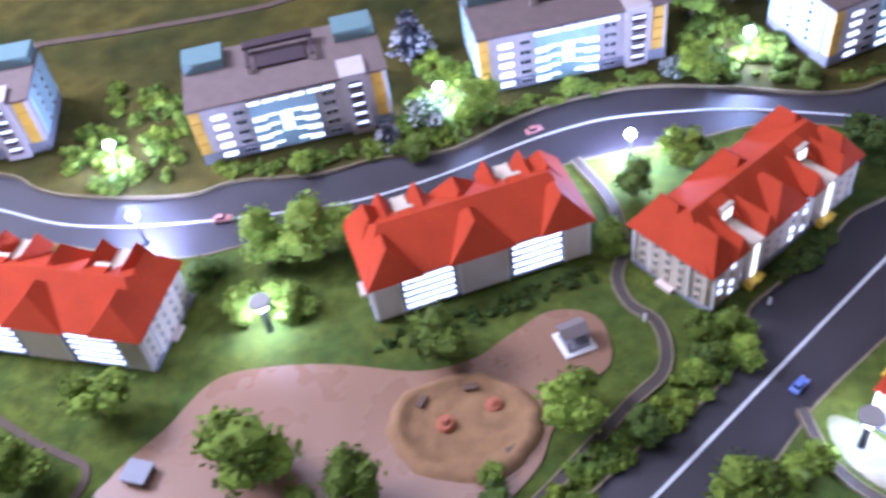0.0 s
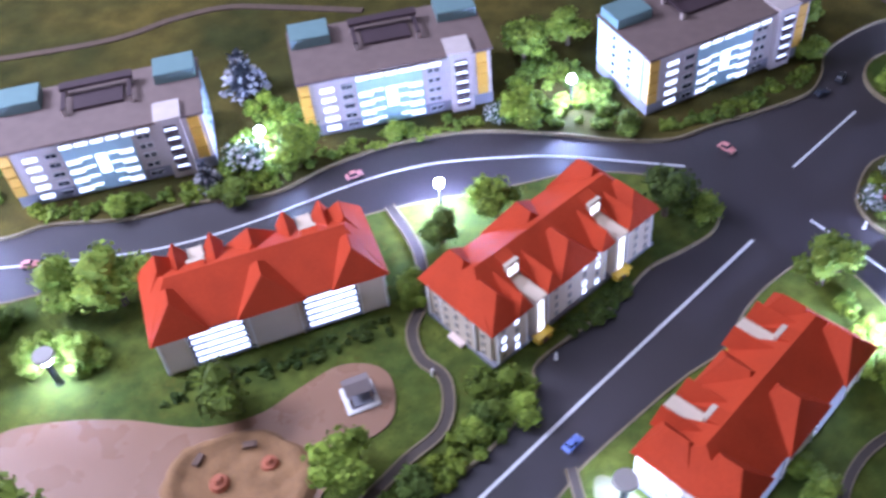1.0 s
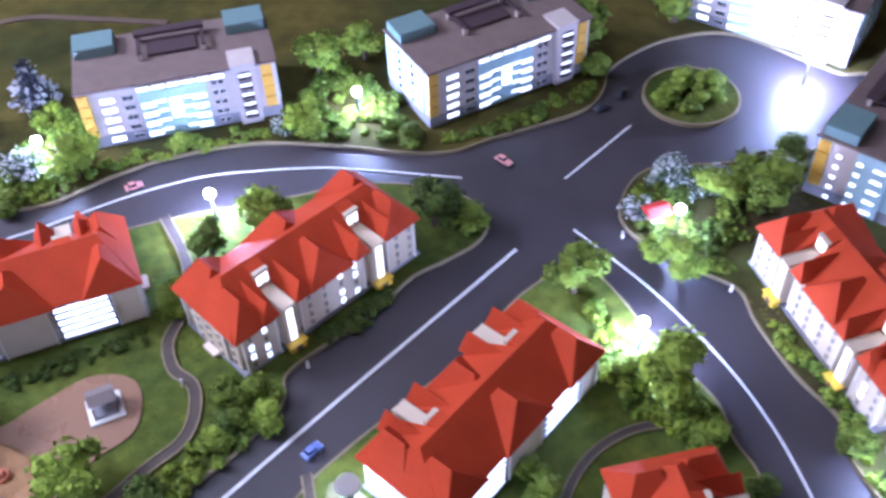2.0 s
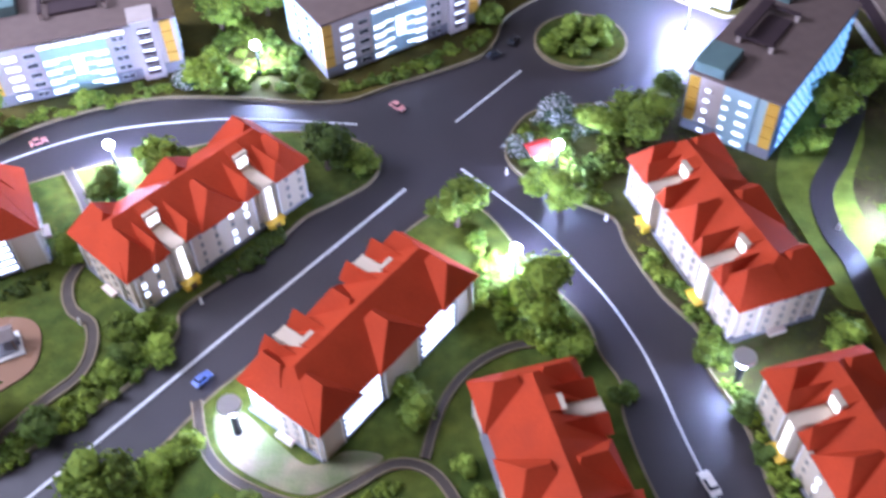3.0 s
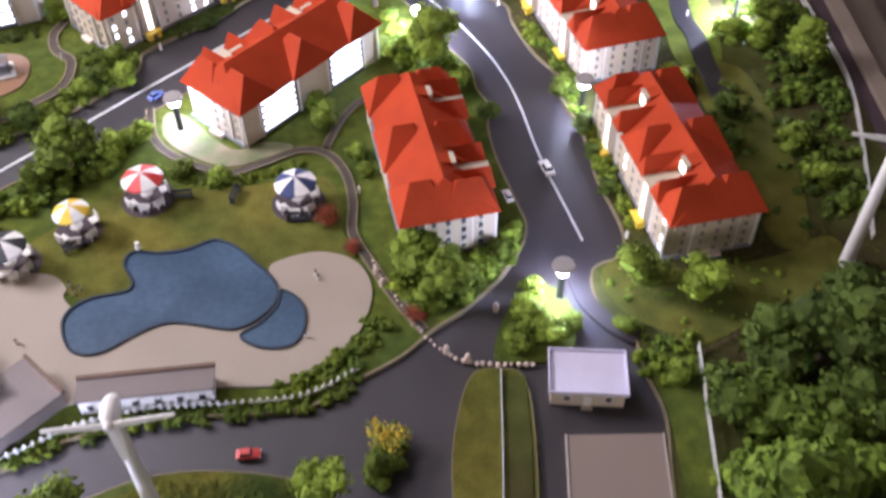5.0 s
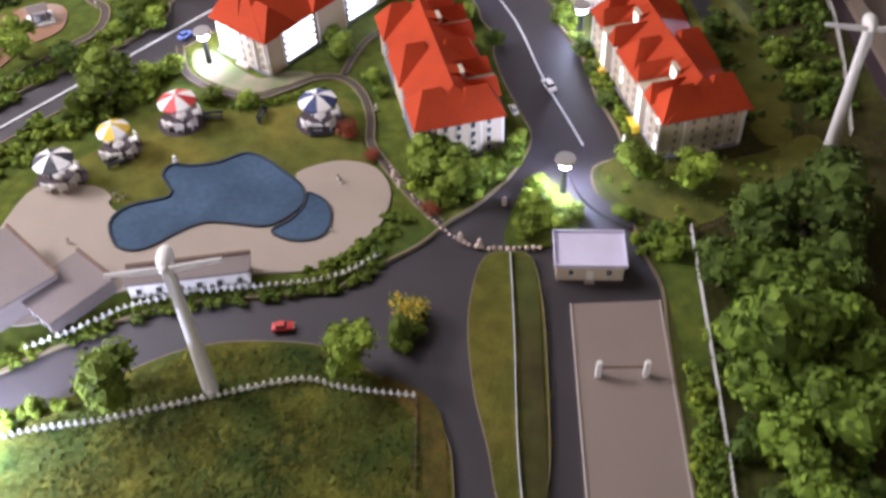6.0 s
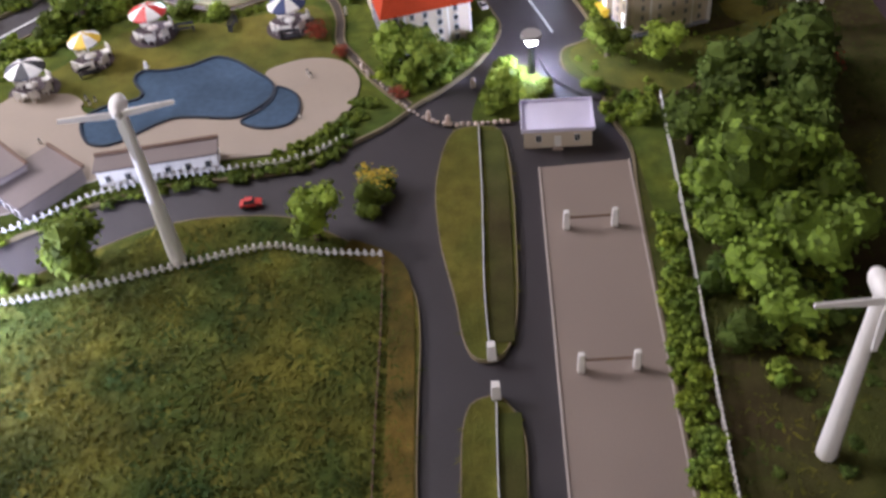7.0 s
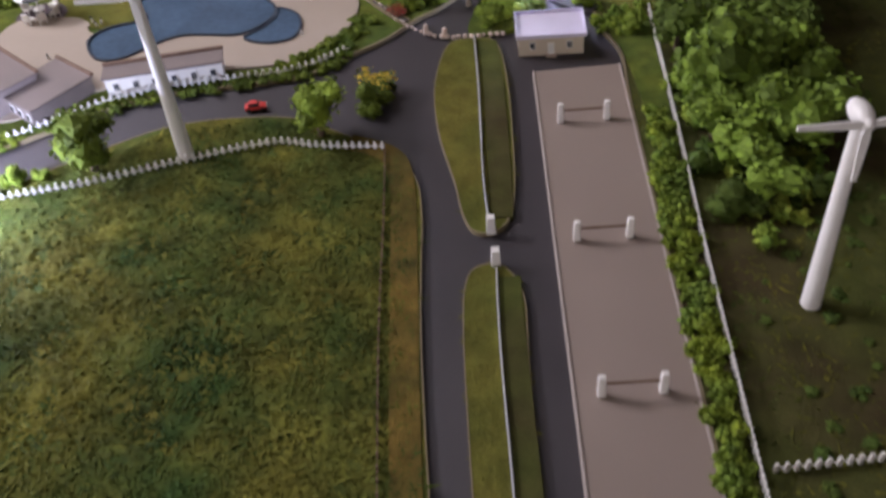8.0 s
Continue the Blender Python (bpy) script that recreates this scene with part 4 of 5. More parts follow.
# ---- wind turbines ----
def turbine(x, y, turn, h=0.2):
    t = thing("wind_turbine", "white model wind turbine with three blades", "wind turbine", pose(x, y, 0.004, 0, 0, turn), "model wind turbines")
    bm = bmesh.new()
    cyl(bm, 0, 0, 0, h, 0.0088, 0.0052, 20)
    part("tower", bm, M_WHITE, t, smooth=False)
    bm = bmesh.new()
    bmesh.ops.create_uvsphere(bm, u_segments=16, v_segments=10, radius=1, matrix=Matrix.Translation((0, 0.002, h + 0.003)) @ Matrix.Diagonal((0.0088, 0.0165, 0.0088, 1)))
    part("nacelle", bm, M_WHITE, t, smooth=True)
    bm = bmesh.new()
    bmesh.ops.create_uvsphere(bm, u_segments=12, v_segments=8, radius=0.005, matrix=Matrix.Translation((0, -0.0125, h + 0.003)))
    hub = part("hub", bm, M_WHITE, t, smooth=True)
    for a in (4, 176, 270):
        bm = bmesh.new()
        n = 6
        rows = []
        for i in range(n + 1):
            u = i / n
            w = 0.0042 * (1 - 0.55 * u) * (0.6 + 0.4 * min(1, u * 5))
            rows.append([bm.verts.new((0.003 + 0.05 * u, dy, dz)) for dy, dz in ((-0.0009, -w), (-0.0009, w), (0.0009, w), (0.0009, -w))])
        for p, q in zip(rows, rows[1:]):
            for k in range(4):
                bm.faces.new((p[k], p[(k + 1) % 4], q[(k + 1) % 4], q[k]))
        bm.faces.new(rows[-1])
        bm.faces.new(rows[0][::-1])
        bmesh.ops.recalc_face_normals(bm, faces=bm.faces[:])
        part("blade", bm, M_WHITE, hub, at=pose(0, -0.0125, h + 0.003, 0, -a, 0))


turbine(0.57, -0.119, 8)
turbine(1.163, -0.417, 2)
turbine(1.327, 0.213, -10)
turbine(1.375, 0.857, 4)


# ---- fences, posts, barriers ----
def along(pts, pitch, step=8):
    line, out, left = [Vector(p) for p in curve(pts, False, step)], [], 0.0
    for a, b in zip(line, line[1:]):
        d = (b - a).length
        while left < d:
            p = a.lerp(b, left / d)
            out.append((p.x, p.y, math.degrees(math.atan2(b.y - a.y, b.x - a.x))))
            left += pitch
        left -= d
    return out


picket_mesh = mesh_of("picket", boxed((-0.0017, 0.0017, -0.0009, 0.0009, 0, 0.0095), (-0.0011, 0.0011, -0.0009, 0.0009, 0.0095, 0.0115)), M_WHITE)
fine_mesh = mesh_of("picket", boxed((-0.0014, 0.0014, -0.0007, 0.0007, 0, 0.014)), M_WHITE)
brown_mesh = mesh_of("picket", boxed((-0.001, 0.001, -0.0008, 0.0008, 0, 0.008)), M_BROWN)


def fence(pts, pitch, mesh, rail_mat, label, z=0.003, rail=0.006):
    f = thing("fence", label, "fence", pose(0, 0, z))
    part("rail", ribbon(pts, 0.0006, rail - 0.0008, rail + 0.0004, 8), rail_mat, f)
    for x, y, a in along(pts, pitch):
        part("picket", mesh, None, f, at=pose(x, y, 0, 0, 0, a))


fence([(0.354, -0.056), (0.412, -0.026), (0.458, 0.0), (0.535, 0.02), (0.636, 0.024), (0.696, 0.034), (0.749, 0.066)], 0.0088, picket_mesh, M_WHITE, "white picket fence along the pool garden")
fence([(0.3, -0.19), (0.387, -0.166), (0.451, -0.158), (0.526, -0.142), (0.579, -0.13), (0.666, -0.114), (0.718, -0.128), (0.791, -0.141)], 0.0082, picket_mesh, M_WHITE, "white picket fence round the dry field")
fence([(0.791, -0.141), (0.789, -0.249), (0.785, -0.354), (0.782, -0.5), (0.78, -0.9)], 0.012, brown_mesh, M_BROWN, "thin brown wire fence beside the field")
fence([(1.125, 0.088), (1.102, -0.195), (1.088, -0.35), (1.069, -0.6), (1.045, -0.95)], 0.0068, fine_mesh, M_WHITE, "long white mesh fence beside the hedge", rail=0.012)
fence([(1.083, -0.581), (1.168, -0.579), (1.4, -0.575)], 0.008, picket_mesh, M_WHITE, "white picket fence across the dark lawn")
fence([(1.41, 1.2), (1.418, 1.05), (1.42, 0.9), (1.426, 0.74), (1.434, 0.575), (1.411, 0.424), (1.37, 0.25)], 0.0068, fine_mesh, M_WHITE, "white mesh fence along the table edge", rail=0.012)
fence([(1.123, 0.078), (1.185, 0.113), (1.26, 0.152), (1.336, 0.187)], 0.009, brown_mesh, M_BROWN, "low brown fence across the wood's edge")
for name, pts in (("median_wall", [(0.904, 0.062), (0.9, -0.06), (0.893, -0.2), (0.8925, -0.275)]), ("median_wall", [(0.894, -0.342), (0.889, -0.43), (0.885, -0.58), (0.876, -0.95)])):
    w = thing(name, "thin pale divider wall along the grass strip", "wall", pose(0, 0, 0.004))
    part("panel", ribbon(pts, 0.0011, 0, 0.006), M_LINE, w)
for x, y in ((0.894, -0.286), (0.8945, -0.332)):
    p = thing("gate_post", "short white gate post at the grass strip", "post", pose(x, y, 0.003), "white gate posts")
    part("post", boxed((-0.0045, 0.0045, -0.0045, 0.0045, 0, 0.02, 0, 0.0008)), M_WHITE, p)
for x, y in ((0.985, -0.122), (0.974, -0.311), (0.966, -0.496), (0.956, -0.69), (0.947, -0.88)):
    b = thing("barrier", "two white posts with a thin dark bar between", "barrier", pose(x, y, 0.005, 0, 0, -2), "white barriers on the slab")
    for dx in (0.0, 0.0505):
        part("post", boxed((dx - 0.0035, dx + 0.0035, -0.0035, 0.0035, 0, 0.024, 0, 0.0006), bevel=0.0008), M_WHITE, b)
    part("bar", boxed((0.0035, 0.047, -0.0008, 0.0008, 0.014, 0.0158)), M_BROWN, b, "thin brown bar")

rng = random.Random(4)
def pebble():
    bm = bmesh.new()
    bmesh.ops.create_icosphere(bm, subdivisions=1, radius=1)
    for v in bm.verts:
        v.co *= rng.uniform(0.8, 1.15)
    return mesh_of("stone", bm, M_STONE, smooth=True)
pebbles = [pebble() for _ in range(4)]
row = thing("stone_row", "row of small pale stones across the lane", "stones", pose(0, 0, 0.003))
for i, (x, y, a) in enumerate(along([(0.755, 0.235), (0.77, 0.2), (0.787, 0.168), (0.823, 0.11), (0.868, 0.076), (0.945, 0.07)], 0.0078)):
    k = rng.uniform(0.0022, 0.0038)
    part("stone", pebbles[i % 4], None, row, at=pose(x + rng.uniform(-0.001, 0.001), y + rng.uniform(-0.001, 0.001), 0.002, 0, 0, rng.uniform(0, 360)) @ Matrix.Diagonal((k, k, k, 1)))
for x, y in ((0.762, 0.208), (0.77, 0.19), (0.845, 0.09), (0.868, 0.078), (0.903, 0.15)):
    p = thing("bollard", "small pale bollard beside the stone row", "bollard", pose(x, y, 0.003), "pale bollards")
    bm = bmesh.new()
    cyl(bm, 0, 0, 0, 0.011, 0.0036, 0.003, 10)
    cyl(bm, 0, 0, 0.011, 0.0135, 0.003, 0.0015, 10)
    part("post", bm, M_STONE, p)


# ---- parasols with seats ----
def parasol(x, y, colour, name, r=0.027, h=0.046, turn=0):
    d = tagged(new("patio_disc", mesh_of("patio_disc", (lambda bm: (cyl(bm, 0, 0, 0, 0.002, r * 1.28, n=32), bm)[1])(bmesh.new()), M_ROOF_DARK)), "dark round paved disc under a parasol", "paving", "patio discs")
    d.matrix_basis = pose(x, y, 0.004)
    t = thing("parasol", name + " and white striped model parasol, open", "parasol", pose(x, y, 0.006, 0, 0, turn), "model parasols")
    bm = bmesh.new()
    cyl(bm, 0, 0, 0, h, 0.0009, n=8)
    part("pole", bm, M_WHITE, t)
    n = 8
    for i in range(n):
        bm = bmesh.new()
        ring = []
        for k, (q, z) in enumerate(((0.03, 0.0), (0.5, -0.0035), (0.97, -0.0095), (1.0, -0.012))):
            ring.append([bm.verts.new((r * q * math.cos(2 * math.pi * (i + e) / n), r * q * math.sin(2 * math.pi * (i + e) / n), h + z - (0.001 if e == 0.5 else 0) * q)) for e in (0, 0.5, 1)])
        for a, b in zip(ring, ring[1:]):
            for e in range(2):
                bm.faces.new((a[e], a[e + 1], b[e + 1], b[e]))
        part("canopy_panel", bm, colour if i % 2 else M_WHITE, t)
    bm = bmesh.new()
    cyl(bm, 0, 0, h - 0.001, h + 0.003, 0.0012, 0.0006, 8)
    part("finial", bm, M_WHITE, t)
    tb = thing("garden_table", "small round white garden table under a parasol", "table", pose(x, y, 0.006), "garden tables")
    bm = bmesh.new()
    cyl(bm, 0, 0, 0.009, 0.0105, 0.008, n=20)
    part("tabletop", bm, M_WHITE, tb)
    bm = bmesh.new()
    cyl(bm, 0, 0, 0, 0.009, 0.002, 0.0014, 8)
    part("pedestal", bm, M_WHITE, tb)
    for a in (215, 262, 310, 20, 120):
        c = thing("garden_chair", "small white garden chair on a dark disc", "chair", pose(x + 0.0225 * math.cos(radians(a + turn)), y + 0.0225 * math.sin(radians(a + turn)), 0.006, 0, 0, a + turn) @ Matrix.Scale(1.3, 4), "garden chairs")
        part("seat", boxed((-0.0042, 0.0042, -0.0045, 0.0045, 0.004, 0.0055)), M_WHITE, c)
        part("backrest", boxed((0.003, 0.0045, -0.0045, 0.0045, 0.0055, 0.0125)), M_WHITE, c)
        for sx in (-0.0035, 0.003):
            for sy in (-0.0038, 0.003):
                part("leg", boxed((sx, sx + 0.0009, sy, sy + 0.0009, 0, 0.004)), M_WHITE, c)


parasol(0.462, 0.345, M_RED, "red", turn=10)
parasol(0.658, 0.332, M_NAVY, "navy blue", turn=4)
parasol(0.386, 0.287, M_YELLOW, "yellow", r=0.023, turn=20)
parasol(0.32, 0.229, M_DARK, "dark grey", turn=30)
for x, y, a in ((0.506, 0.345, 5), (0.575, 0.345, 80), (0.66, 0.3, 0), (0.39, 0.255, 30)):
    b = thing("bench", "dark open-framed model bench on the lawn", "bench", pose(x, y, 0.004, 0, 0, a), "dark benches")
    part("seat", boxed((-0.014, 0.014, -0.003, 0.003, 0.006, 0.007)), M_DARK, b)
    part("backrest", boxed((-0.014, 0.014, 0.0025, 0.0035, 0.01, 0.014)), M_DARK, b)
    for s in (-0.013, 0.012):
        part("leg", boxed((s, s + 0.001, -0.003, 0.0035, 0, 0.0125)), M_DARK, b)


# ---- vehicles ----
def car(x, y, a, paint, name, k=1.0):
    c = thing("car", name + " model car on the asphalt", "car", pose(x, y, 0.0005, 0, 0, a) @ Matrix.Scale(k, 4), "model cars")
    bm = bmesh.new()
    prof = ((-0.0125, 0.003), (-0.0125, 0.0065), (-0.0105, 0.0072), (-0.0072, 0.0075), (0.0052, 0.0072), (0.0112, 0.0062), (0.0125, 0.005), (0.0125, 0.003))
    sides = [[bm.verts.new((px, s * (0.0053 if 0 < i < 7 else 0.005), pz)) for i, (px, pz) in enumerate(prof)] for s in (-1, 1)]
    bm.faces.new(sides[0])
    bm.faces.new(sides[1][::-1])
    for i in range(len(prof)):
        j = (i + 1) % len(prof)
        bm.faces.new((sides[0][j], sides[0][i], sides[1][i], sides[1][j]))
    bmesh.ops.recalc_face_normals(bm, faces=bm.faces[:])
    part("body", bm, paint, c)
    part("cabin", boxed((-0.0085, 0.004, -0.0047, 0.0047, 0.0072, 0.0108, 0, 0.0014)), M_GLASS_DARK, c, "dark glazed cabin")
    part("roof", boxed((-0.0068, 0.0022, -0.0034, 0.0034, 0.0108, 0.0114)), paint, c)
    for px in (-0.0078, 0.0078):
        for s in (-1, 1):
            bm = bmesh.new()
            cyl(bm, 0, 0, -0.0011, 0.0011, 0.0028, n=12)
            part("wheel", bm, M_DARK, c, at=pose(px, s * 0.0048, 0.0028, 90))
    for s in (-1, 1):
        part("headlight", boxed((0.0121, 0.0128, s * 0.0036 - 0.0009, s * 0.0036 + 0.0009, 0.0042, 0.0054)), M_WHITE, c)


car(0.665, 1.045, -45, M_PINK, "pink")
car(0.135, 1.006, 28, M_PINK, "pink")
car(-0.294, 0.84, 8, M_PINK, "pink")
car(0.43, 0.562, 47, M_BLUE, "blue")
car(0.982, 0.391, 107, M_WHITE, "white", 1.2)
car(0.64, -0.037, 4, M_RED, "red")
car(0.855, 1.2, 60, M_DARK, "black")
car(0.82, 1.165, 30, M_DARK, "dark")
car(0.928, 0.34, 105, M_WHITE, "white", 0.9)
for x, y in ((1.234, 0.744), (1.07, 0.262), (0.415, 0.678), (0.938, 0.785), (0.815, 0.884), (0.735, 0.352), (0.27, 0.655)):
    f = thing("figurine", "tiny plain white standing model marker", "figurine", pose(x, y, 0.004), "white markers")
    bm = bmesh.new()
    cyl(bm, 0, 0, 0, 0.0085, 0.0024, 0.0017, 8)
    bmesh.ops.create_icosphere(bm, subdivisions=1, radius=0.002, matrix=Matrix.Translation((0, 0, 0.0102)))
    part("body", bm, M_WHITE, f)

for x, y in ((0.398, 0.196), (0.406, 0.184), (0.412, 0.19), (0.69, 0.208), (0.694, 0.2), (0.686, 0.113), (0.36, 0.11)):
    f = thing("deck_marker", "tiny plain two-tone standing model marker on the deck", "figurine", pose(x, y, 0.0065), "deck markers")
    bm = bmesh.new()
    cyl(bm, 0, 0, 0, 0.0055, 0.0019, 0.0014, 8)
    part("body", bm, M_WHITE, f)
    bm = bmesh.new()
    bmesh.ops.create_icosphere(bm, subdivisions=1, radius=0.0018, matrix=Matrix.Translation((0, 0, 0.0068)))
    part("head", bm, M_DARK, f, "dark round top")
f = thing("pool_ornament", "small white ornament on the edge of the pool", "ornament", pose(0.469, 0.252, 0.011))
bm = bmesh.new()
cyl(bm, 0, 0, 0, 0.003, 0.004, 0.003, 10)
cyl(bm, 0, 0, 0.003, 0.009, 0.0022, 0.0026, 10)
part("body", bm, M_WHITE, f)

# ---- playground and kiosk ----
p = thing("play_house", "grey open play house with a pale base on the board", "play house", pose(0.187, 0.622, 0.006, 0, 0, 25))
part("base", boxed((-0.02, 0.02, -0.02, 0.02, 0, 0.003), bevel=0.001), M_WHITE, p)
part("floor", boxed((-0.014, 0.014, -0.014, 0.014, 0.003, 0.006)), M_GREY_WALL, p)
for sx in (-0.013, 0.011):
    for sy in (-0.013, 0.011):
        part("post", boxed((sx, sx + 0.002, sy, sy + 0.002, 0.006, 0.02)), M_BROWN, p)
part("roof", roof_piece(0, 0.004, 0.013, 0.016, 0.02, 0.026), M_GREY_ROOF, p)
part("slide", boxed((0.014, 0.018, -0.004, 0.004, 0.003, 0.009)), M_GREY_WALL, p)
p = thing("play_table", "dark grey square play table on the board", "table", pose(-0.293, 0.44, 0.006, 0, 0, -12))
part("top", boxed((-0.016, 0.016, -0.014, 0.014, 0.009, 0.012), bevel=0.0008), M_GREY_WALL, p)
for sx in (-0.014, 0.012):
    for sy in (-0.012, 0.01):
        part("leg", boxed((sx, sx + 0.002, sy, sy + 0.002, 0, 0.009)), M_DARK, p)
for x, y, k, nm in ((0.096, 0.533, 0.011, "round"), (0.044, 0.508, 0.012, "peaked")):
    p = thing("sand_toy", "reddish-brown " + nm + " play piece in the sand pit", "toy", pose(x, y, 0.007))
    bm = bmesh.new()
    cyl(bm, 0, 0, 0, k * 0.5, k, k * 0.8, 12)
    cyl(bm, 0, 0, k * 0.5, k, k * 0.55, k * 0.3, 12)
    part("body", bm, mat("terracotta_" + nm, (0.4, 0.13, 0.06), 0.8, vary=0.1), p)
for x, y, a in ((0.12, 0.475, 30), (0.015, 0.535, 70), (0.07, 0.555, 10)):
    q = thing("sand_board", "small brown board lying on the sand", "board", pose(x, y, 0.012, 0, 0, a), "sand boards")
    part("board", boxed((-0.008, 0.008, -0.004, 0.004, -0.003, 0.002), bevel=0.0006), M_BROWN, q)
p = thing("kiosk", "small kiosk with a red peaked canopy among shrubs", "kiosk", pose(0.862, 0.91, 0.004, 0, 0, 20))
part("counter", boxed((-0.008, 0.008, -0.008, 0.008, 0, 0.012)), M_WHITE, p)
part("canopy", roof_piece(0, 0, 0.015, 0.017, 0.024, 0.031), M_RED, p)
for s in (-0.013, 0.012):
    part("post", boxed((s, s + 0.001, -0.001, 0.001, 0, 0.024)), M_WHITE, p)


# ---- plants ----
def clump(seed, flakes, size, blobs=9, flat=0.8, core=0.62):
    """A foam-like crown of radius 1: a few lumps, each covered with small tilted flakes."""
    g = np.random.default_rng(seed)
    cen = g.normal(size=(blobs, 3))
    cen /= np.linalg.norm(cen, axis=1)[:, None]
    cen *= g.uniform(0.35, 0.72, (blobs, 1))
    cen[:, 2] = cen[:, 2] * flat + flat * 0.9
    cen[0] = (0, 0, flat * 0.8)
    rad = g.uniform(0.3, 0.48, blobs)
    rad[0] = 0.55
    V, F = [], []
    bm = bmesh.new()
    for c, r in zip(cen, rad):
        bmesh.ops.create_icosphere(bm, subdivisions=1, radius=r * core / 0.7, matrix=Matrix.Translation(c))
    for v in bm.verts:
        v.co += Vector(g.normal(size=3) * 0.035)
    V += [tuple(v.co) for v in bm.verts]
    F += [tuple(v.index for v in f.verts) for f in bm.faces]
    bm.verts.index_update()
    F = [tuple(v.index for v in f.verts) for f in bm.faces]
    bm.free()
    pick = g.integers(0, blobs, flakes)
    d = g.normal(size=(flakes, 3))
    d[:, 2] += 0.35
    d /= np.linalg.norm(d, axis=1)[:, None]
    pos = cen[pick] + d * (rad[pick] * g.uniform(0.82, 1.16, flakes))[:, None]
    keep = pos[:, 2] > 0.02
    for p, n in zip(pos[keep], d[keep]):
        n = n + g.normal(size=3) * 0.5
        n /= np.linalg.norm(n)
        u = np.cross(n, g.normal(size=3))
        u /= np.linalg.norm(u)
        w = np.cross(n, u)
        s = size * g.uniform(0.6, 1.3)
        i = len(V)
        V += [tuple(p - u * s), tuple(p + w * s * 0.7 - n * s * 0.2), tuple(p + u * s), tuple(p - w * s * 0.7 + n * s * 0.25)]
        F += [(i, i + 1, i + 2), (i, i + 2, i + 3)]
    return V, F


def crown_mesh(name, data, material):
    me = bpy.data.meshes.new(name)
    me.from_pydata(data[0], [], data[1])
    me.materials.append(material)
    return me


SHAPES = [clump(s, 620, 0.08, 11, 0.85) for s in range(5)]
BROAD = [clump(s + 20, 560, 0.1, 15, 0.85) for s in range(5)]
KIND = {"broad": (M_LEAF_BROAD, "broad-leaved green"), "green": (M_LEAF, "green"), "lime": (M_LEAF_LIME, "bright lime-green"), "dark": (M_LEAF_DARK, "dark green"), "white": (M_LEAF_WHITE, "white-flowering"), "red": (M_LEAF_RED, "red-flowering"), "yellow": (M_LEAF_YELLOW, "yellow-flowering")}
BLOOMS = [clump(s + 40, 950, 0.075, 12, 0.8, core=0.12) for s in range(5)]
CROWNS = {k: [crown_mesh("crown", s, m) for s in (BROAD if k == "broad" else BLOOMS if k in ("white", "red", "yellow") else SHAPES)] for k, (m, _) in KIND.items()}
bm = bmesh.new()
cyl(bm, 0, 0, 0, 0.7, 0.11, 0.06, 8)
for a in range(4):
    c, s = math.cos(a * 1.6), math.sin(a * 1.6)
    n0 = len(bm.verts)
    cyl(bm, 0, 0, 0, 0.75, 0.05, 0.02, 6)
    bm.verts.ensure_lookup_table()
    bmesh.ops.transform(bm, matrix=pose(0, 0, 0.4, 40 * s, 40 * c, 0), verts=bm.verts[n0:])
TRUNK = mesh_of("trunk", bm, M_TRUNK)
prng = random.Random(11)


def plants(kind, spots, lift=None):
    for i, (x, y, r) in enumerate(spots):
        tall = r > 0.027
        k = r * (1.32 if tall else 1.2)
        turn = prng.uniform(0, 360)
        t = thing("tree" if tall else "bush", "%s foam-leaved model %s" % (KIND[kind][1], "tree" if tall else "shrub"), "tree" if tall else "shrub", pose(x, y, 0.003, 0, 0, turn), "model trees" if tall else "model shrubs")
        up = k * 0.35 if tall else -k * 0.1
        part("crown" if tall else "leaves", CROWNS[kind][prng.randrange(5)], None, t, at=pose(0, 0, up) @ Matrix.Diagonal((k, k, k * prng.uniform(0.75, 0.95), 1)))
        if tall:
            part("trunk", TRUNK, None, t, at=Matrix.Diagonal((k, k, k, 1)))


plants("lime", [(-0.21, 0.76, 0.036), (-0.16, 0.69, 0.022), (-0.23, 0.69, 0.022), (0.236, 0.768, 0.024), (0.238, 0.79, 0.02), (0.19, 1.09, 0.018), (0.61, 0.91, 0.026), (0.74, 0.79, 0.034), (0.96, 0.95, 0.03), (0.81, 1.33, 0.04), (0.82, 1.25, 0.026),
                (0.68, 0.5, 0.026), (0.725, 0.425, 0.014), (0.74, 0.39, 0.012), (0.81, 0.21, 0.028), (0.85, 0.185, 0.03), (0.942, 0.128, 0.023), (0.925, 0.1, 0.019), (0.965, 0.112, 0.02), (0.945, 0.155, 0.019), (0.83, 0.17, 0.022), (0.945, 0.18, 0.014), (0.988, 0.128, 0.013)])
# round the capped lamp: lime kind chosen to put its light into the leaf colour
plants("lime", [(-0.14, 0.77, 0.042), (-0.215, 0.668, 0.026), (-0.155, 0.668, 0.024), (-0.185, 0.69, 0.026)])
